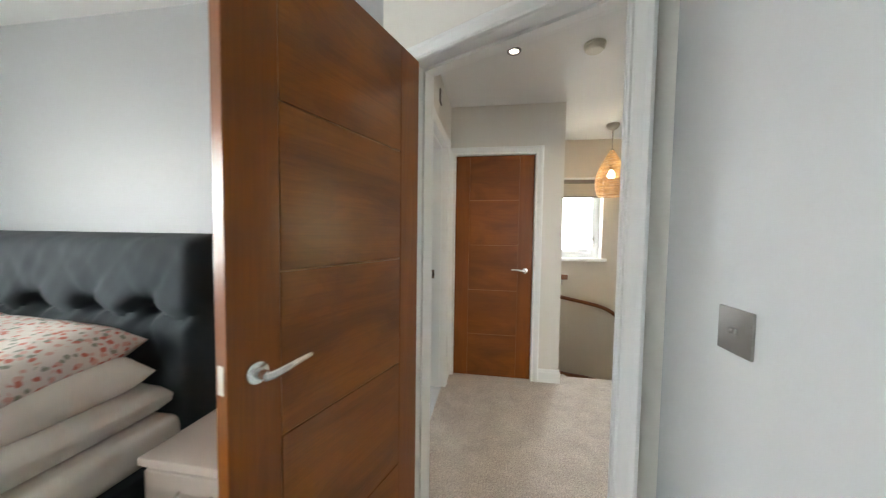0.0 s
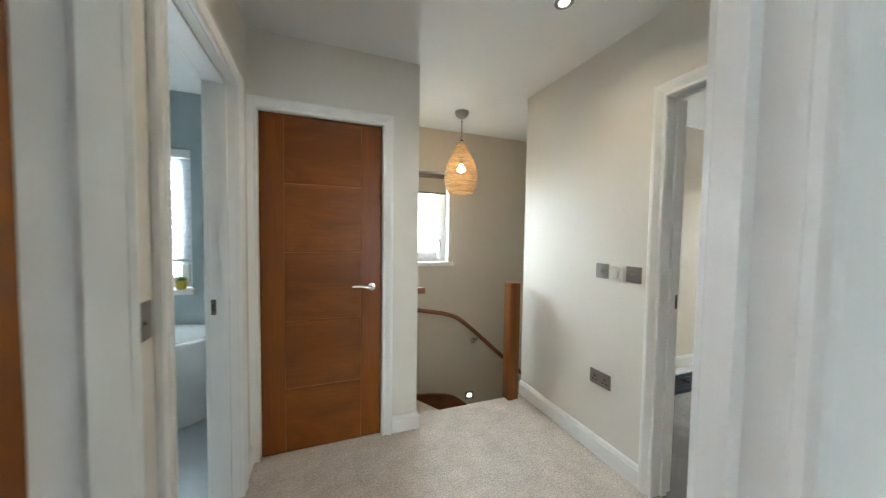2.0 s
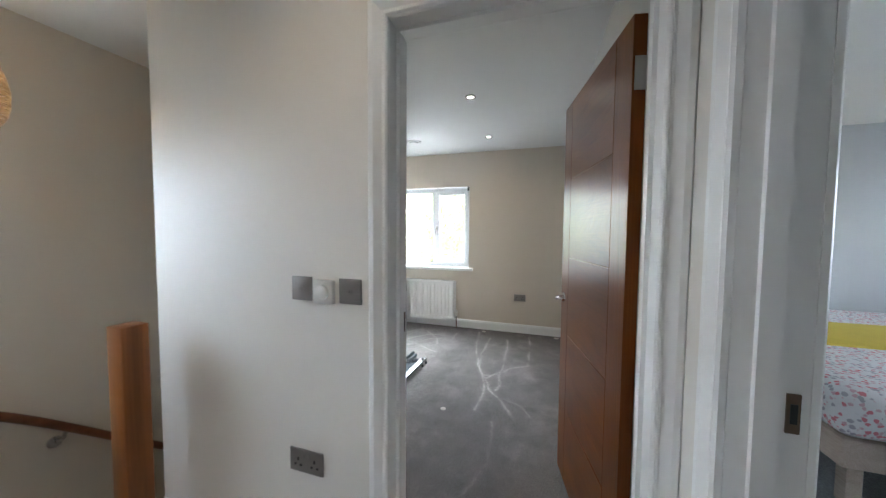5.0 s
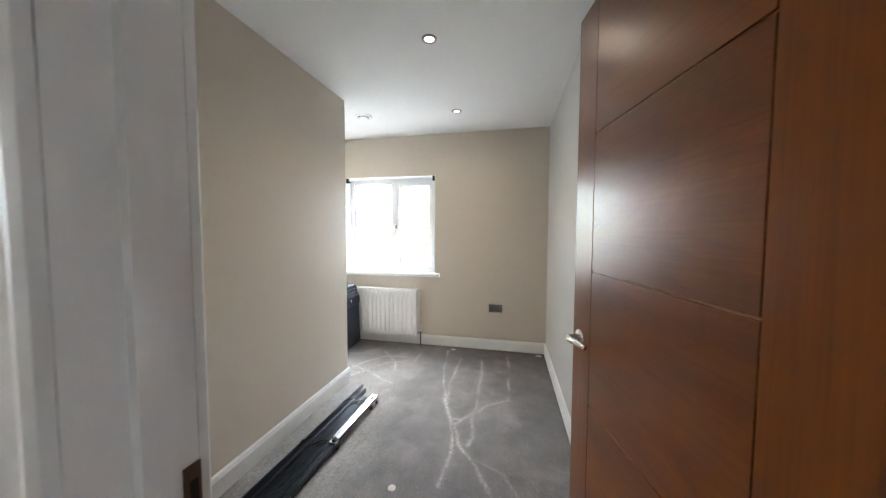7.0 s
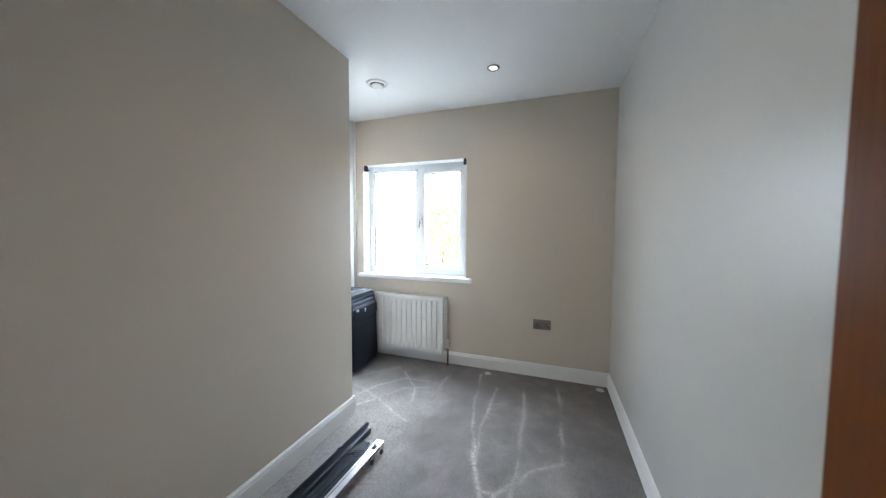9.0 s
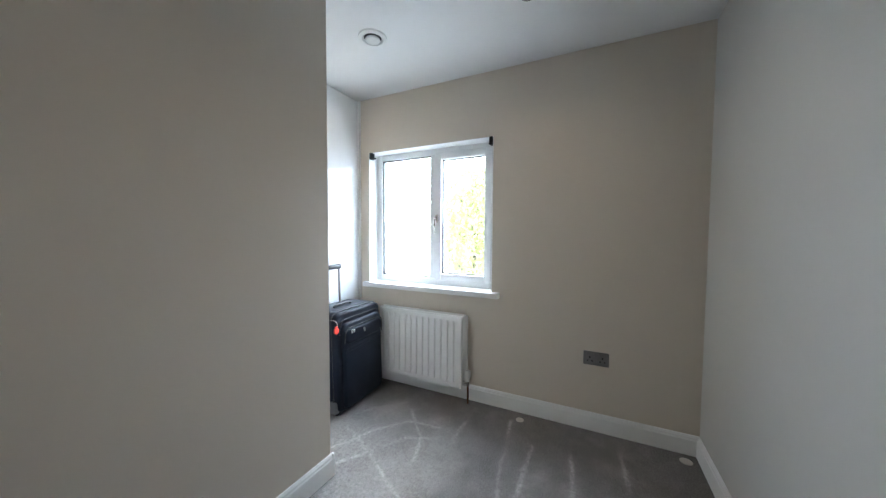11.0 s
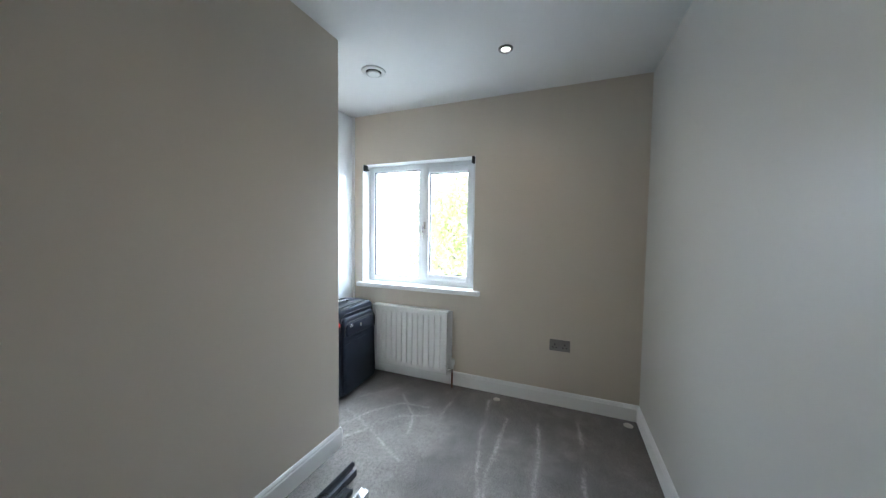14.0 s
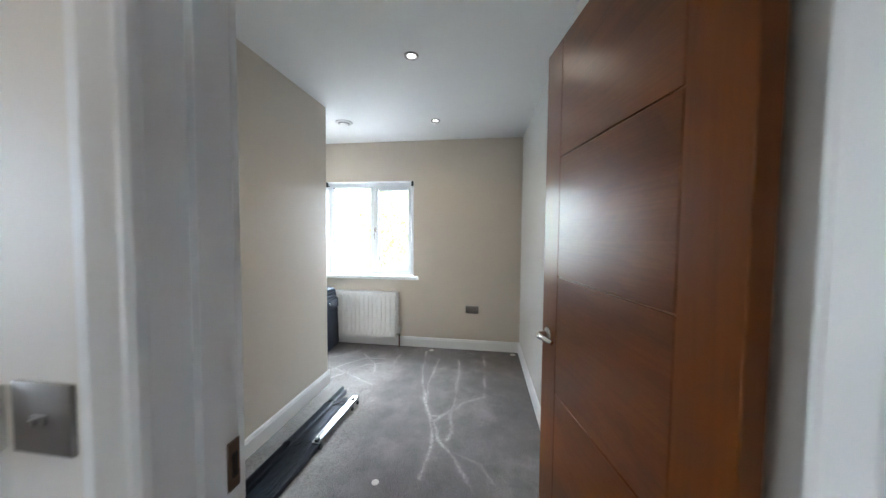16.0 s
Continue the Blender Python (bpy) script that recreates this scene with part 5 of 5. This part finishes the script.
tube(bm, [(SW0 + 0.02, 3.905, 1.925), (SW1 - 0.02, 3.905, 1.925)], 0.024, 16)
part("roll", bm, ROLLER, rb)
part("fabric", boxes((SW0 + 0.03, SW1 - 0.03, 3.882, 3.884, 1.73, 1.925)), ROLLER, rb)
part("hem_bar", boxes((SW0 + 0.03, SW1 - 0.03, 3.876, 3.890, 1.732, 1.750, 0.004, 1)), HEM, rb, "darker brown hem bar")
part("cassette", boxes((SW0 + 0.012, SW1 - 0.012, 3.878, 3.93, 1.897, 1.944, 0.004, 1)), HEM, rb)
part("head_rail", boxes((SW0 + 0.006, SW1 - 0.006, 3.862, 3.925, 1.945, 1.958, 0.003, 1)), WHITE, rb)
pot = thing("plant_pot", "small yellow pot with a green succulent on the sill", "plant", pose(-0.86, 3.84, 0.84))
bm = bmesh.new()
lathe(bm, [(0.0, 0.0), (0.030, 0.0), (0.038, 0.07), (0.034, 0.07), (0.032, 0.06), (0.0, 0.06)], seg=24)
part("pot", bm, YELLOW, pot)
LEAF = plain("succulent_leaf", (0.10, 0.22, 0.09), 0.5)
for k in range(14):
    a, tilt = k * 2.4, 0.35 + 0.05 * k
    bm = bmesh.new()
    d = Vector((math.cos(a) * math.sin(tilt), math.sin(a) * math.sin(tilt), math.cos(tilt)))
    tube(bm, [Vector((0, 0, 0.055)) + d * s for s in (0.0, 0.02, 0.04, 0.055)], [0.004, 0.008, 0.007, 0.001], 8, 0.5)
    part("leaf", bm, LEAF, pot)

# ---- outside ----
DRIVE = plain("pale_concrete_drive", (0.45, 0.44, 0.42), 0.9)
setting("ground", boxes((-60, 120, -60, 60, -3.2, -2.95)), DRIVE, "pale concrete drive outside the house")
FOLIAGE, n_, l_, b_ = node_mat("spring_foliage")
gi = n_.new("ShaderNodeNewGeometry")
l_.new(ramp(n_, l_, gi.outputs["Random Per Island"], [(0.0, (0.40, 0.43, 0.21)), (1.0, (0.56, 0.57, 0.34))]), b_.inputs["Base Color"])
b_.inputs["Roughness"].default_value = 0.6
tr = n_.new("ShaderNodeBsdfTranslucent")
tr.inputs[0].default_value = (0.5, 0.53, 0.22, 1)
mx = n_.new("ShaderNodeMixShader")
mx.inputs[0].default_value = 0.5
l_.new(b_.outputs[0], mx.inputs[1])
l_.new(tr.outputs[0], mx.inputs[2])
l_.new(mx.outputs[0], n_["Material Output"].inputs[0])
BARK = plain("grey_bark", (0.26, 0.23, 0.18), 0.9)


def tree(m, height, spread, seed, count):
    rng = random.Random(seed)
    t = thing("tree", "leafy yellow-green garden tree", "tree", m, "trees in the garden")
    bm = bmesh.new()
    tube(bm, [(0, 0, 0), (0.05, 0.03, height * 0.3), (-0.05, 0.1, height * 0.6), (0, 0, height * 0.9)], [0.16, 0.13, 0.08, 0.02], 10)
    tips = []
    for k in range(12):
        a, z = k * 2.4, height * (0.3 + 0.05 * k)
        r = spread * rng.uniform(0.5, 0.95) * (1 - 0.03 * k)
        tip = Vector((r * math.cos(a), r * math.sin(a), z + height * 0.18))
        tube(bm, [(0, 0, z), tip * 0.5 + Vector((0, 0, z * 0.5 + 0.1)), tip], [0.06, 0.035, 0.01], 7)
        tips.append(tip)
    part("trunk", bm, BARK, t)
    verts, faces = [], []
    for i in range(count):
        c = rng.choice(tips) * rng.uniform(0.55, 1.05)
        p = c + Vector((rng.gauss(0, 1), rng.gauss(0, 1), rng.gauss(0, 1))) * spread * 0.24 + Vector((0, 0, rng.uniform(0, height * 0.08)))
        q = Euler((rng.uniform(0, 6.3), rng.uniform(0, 6.3), rng.uniform(0, 6.3))).to_matrix()
        s = rng.uniform(0.04, 0.085)
        b = len(verts)
        for v in ((-s, 0, 0), (0, -s * 0.5, s * 0.15), (s, 0, 0), (0, s * 0.5, s * 0.15)):
            verts.append(tuple(p + q @ Vector(v)))
        faces.append((b, b + 1, b + 2, b + 3))
    me = bpy.data.meshes.new("crown")
    me.from_pydata(verts, [], faces)
    me.materials.append(FOLIAGE)
    crown = new("crown", me)
    crown.parent = t


tree(pose(12.5, 5.2, -2.95), 7.6, 2.3, 3, 22000)
tree(pose(16.0, 4.4, -2.95), 8.2, 2.7, 8, 16000)
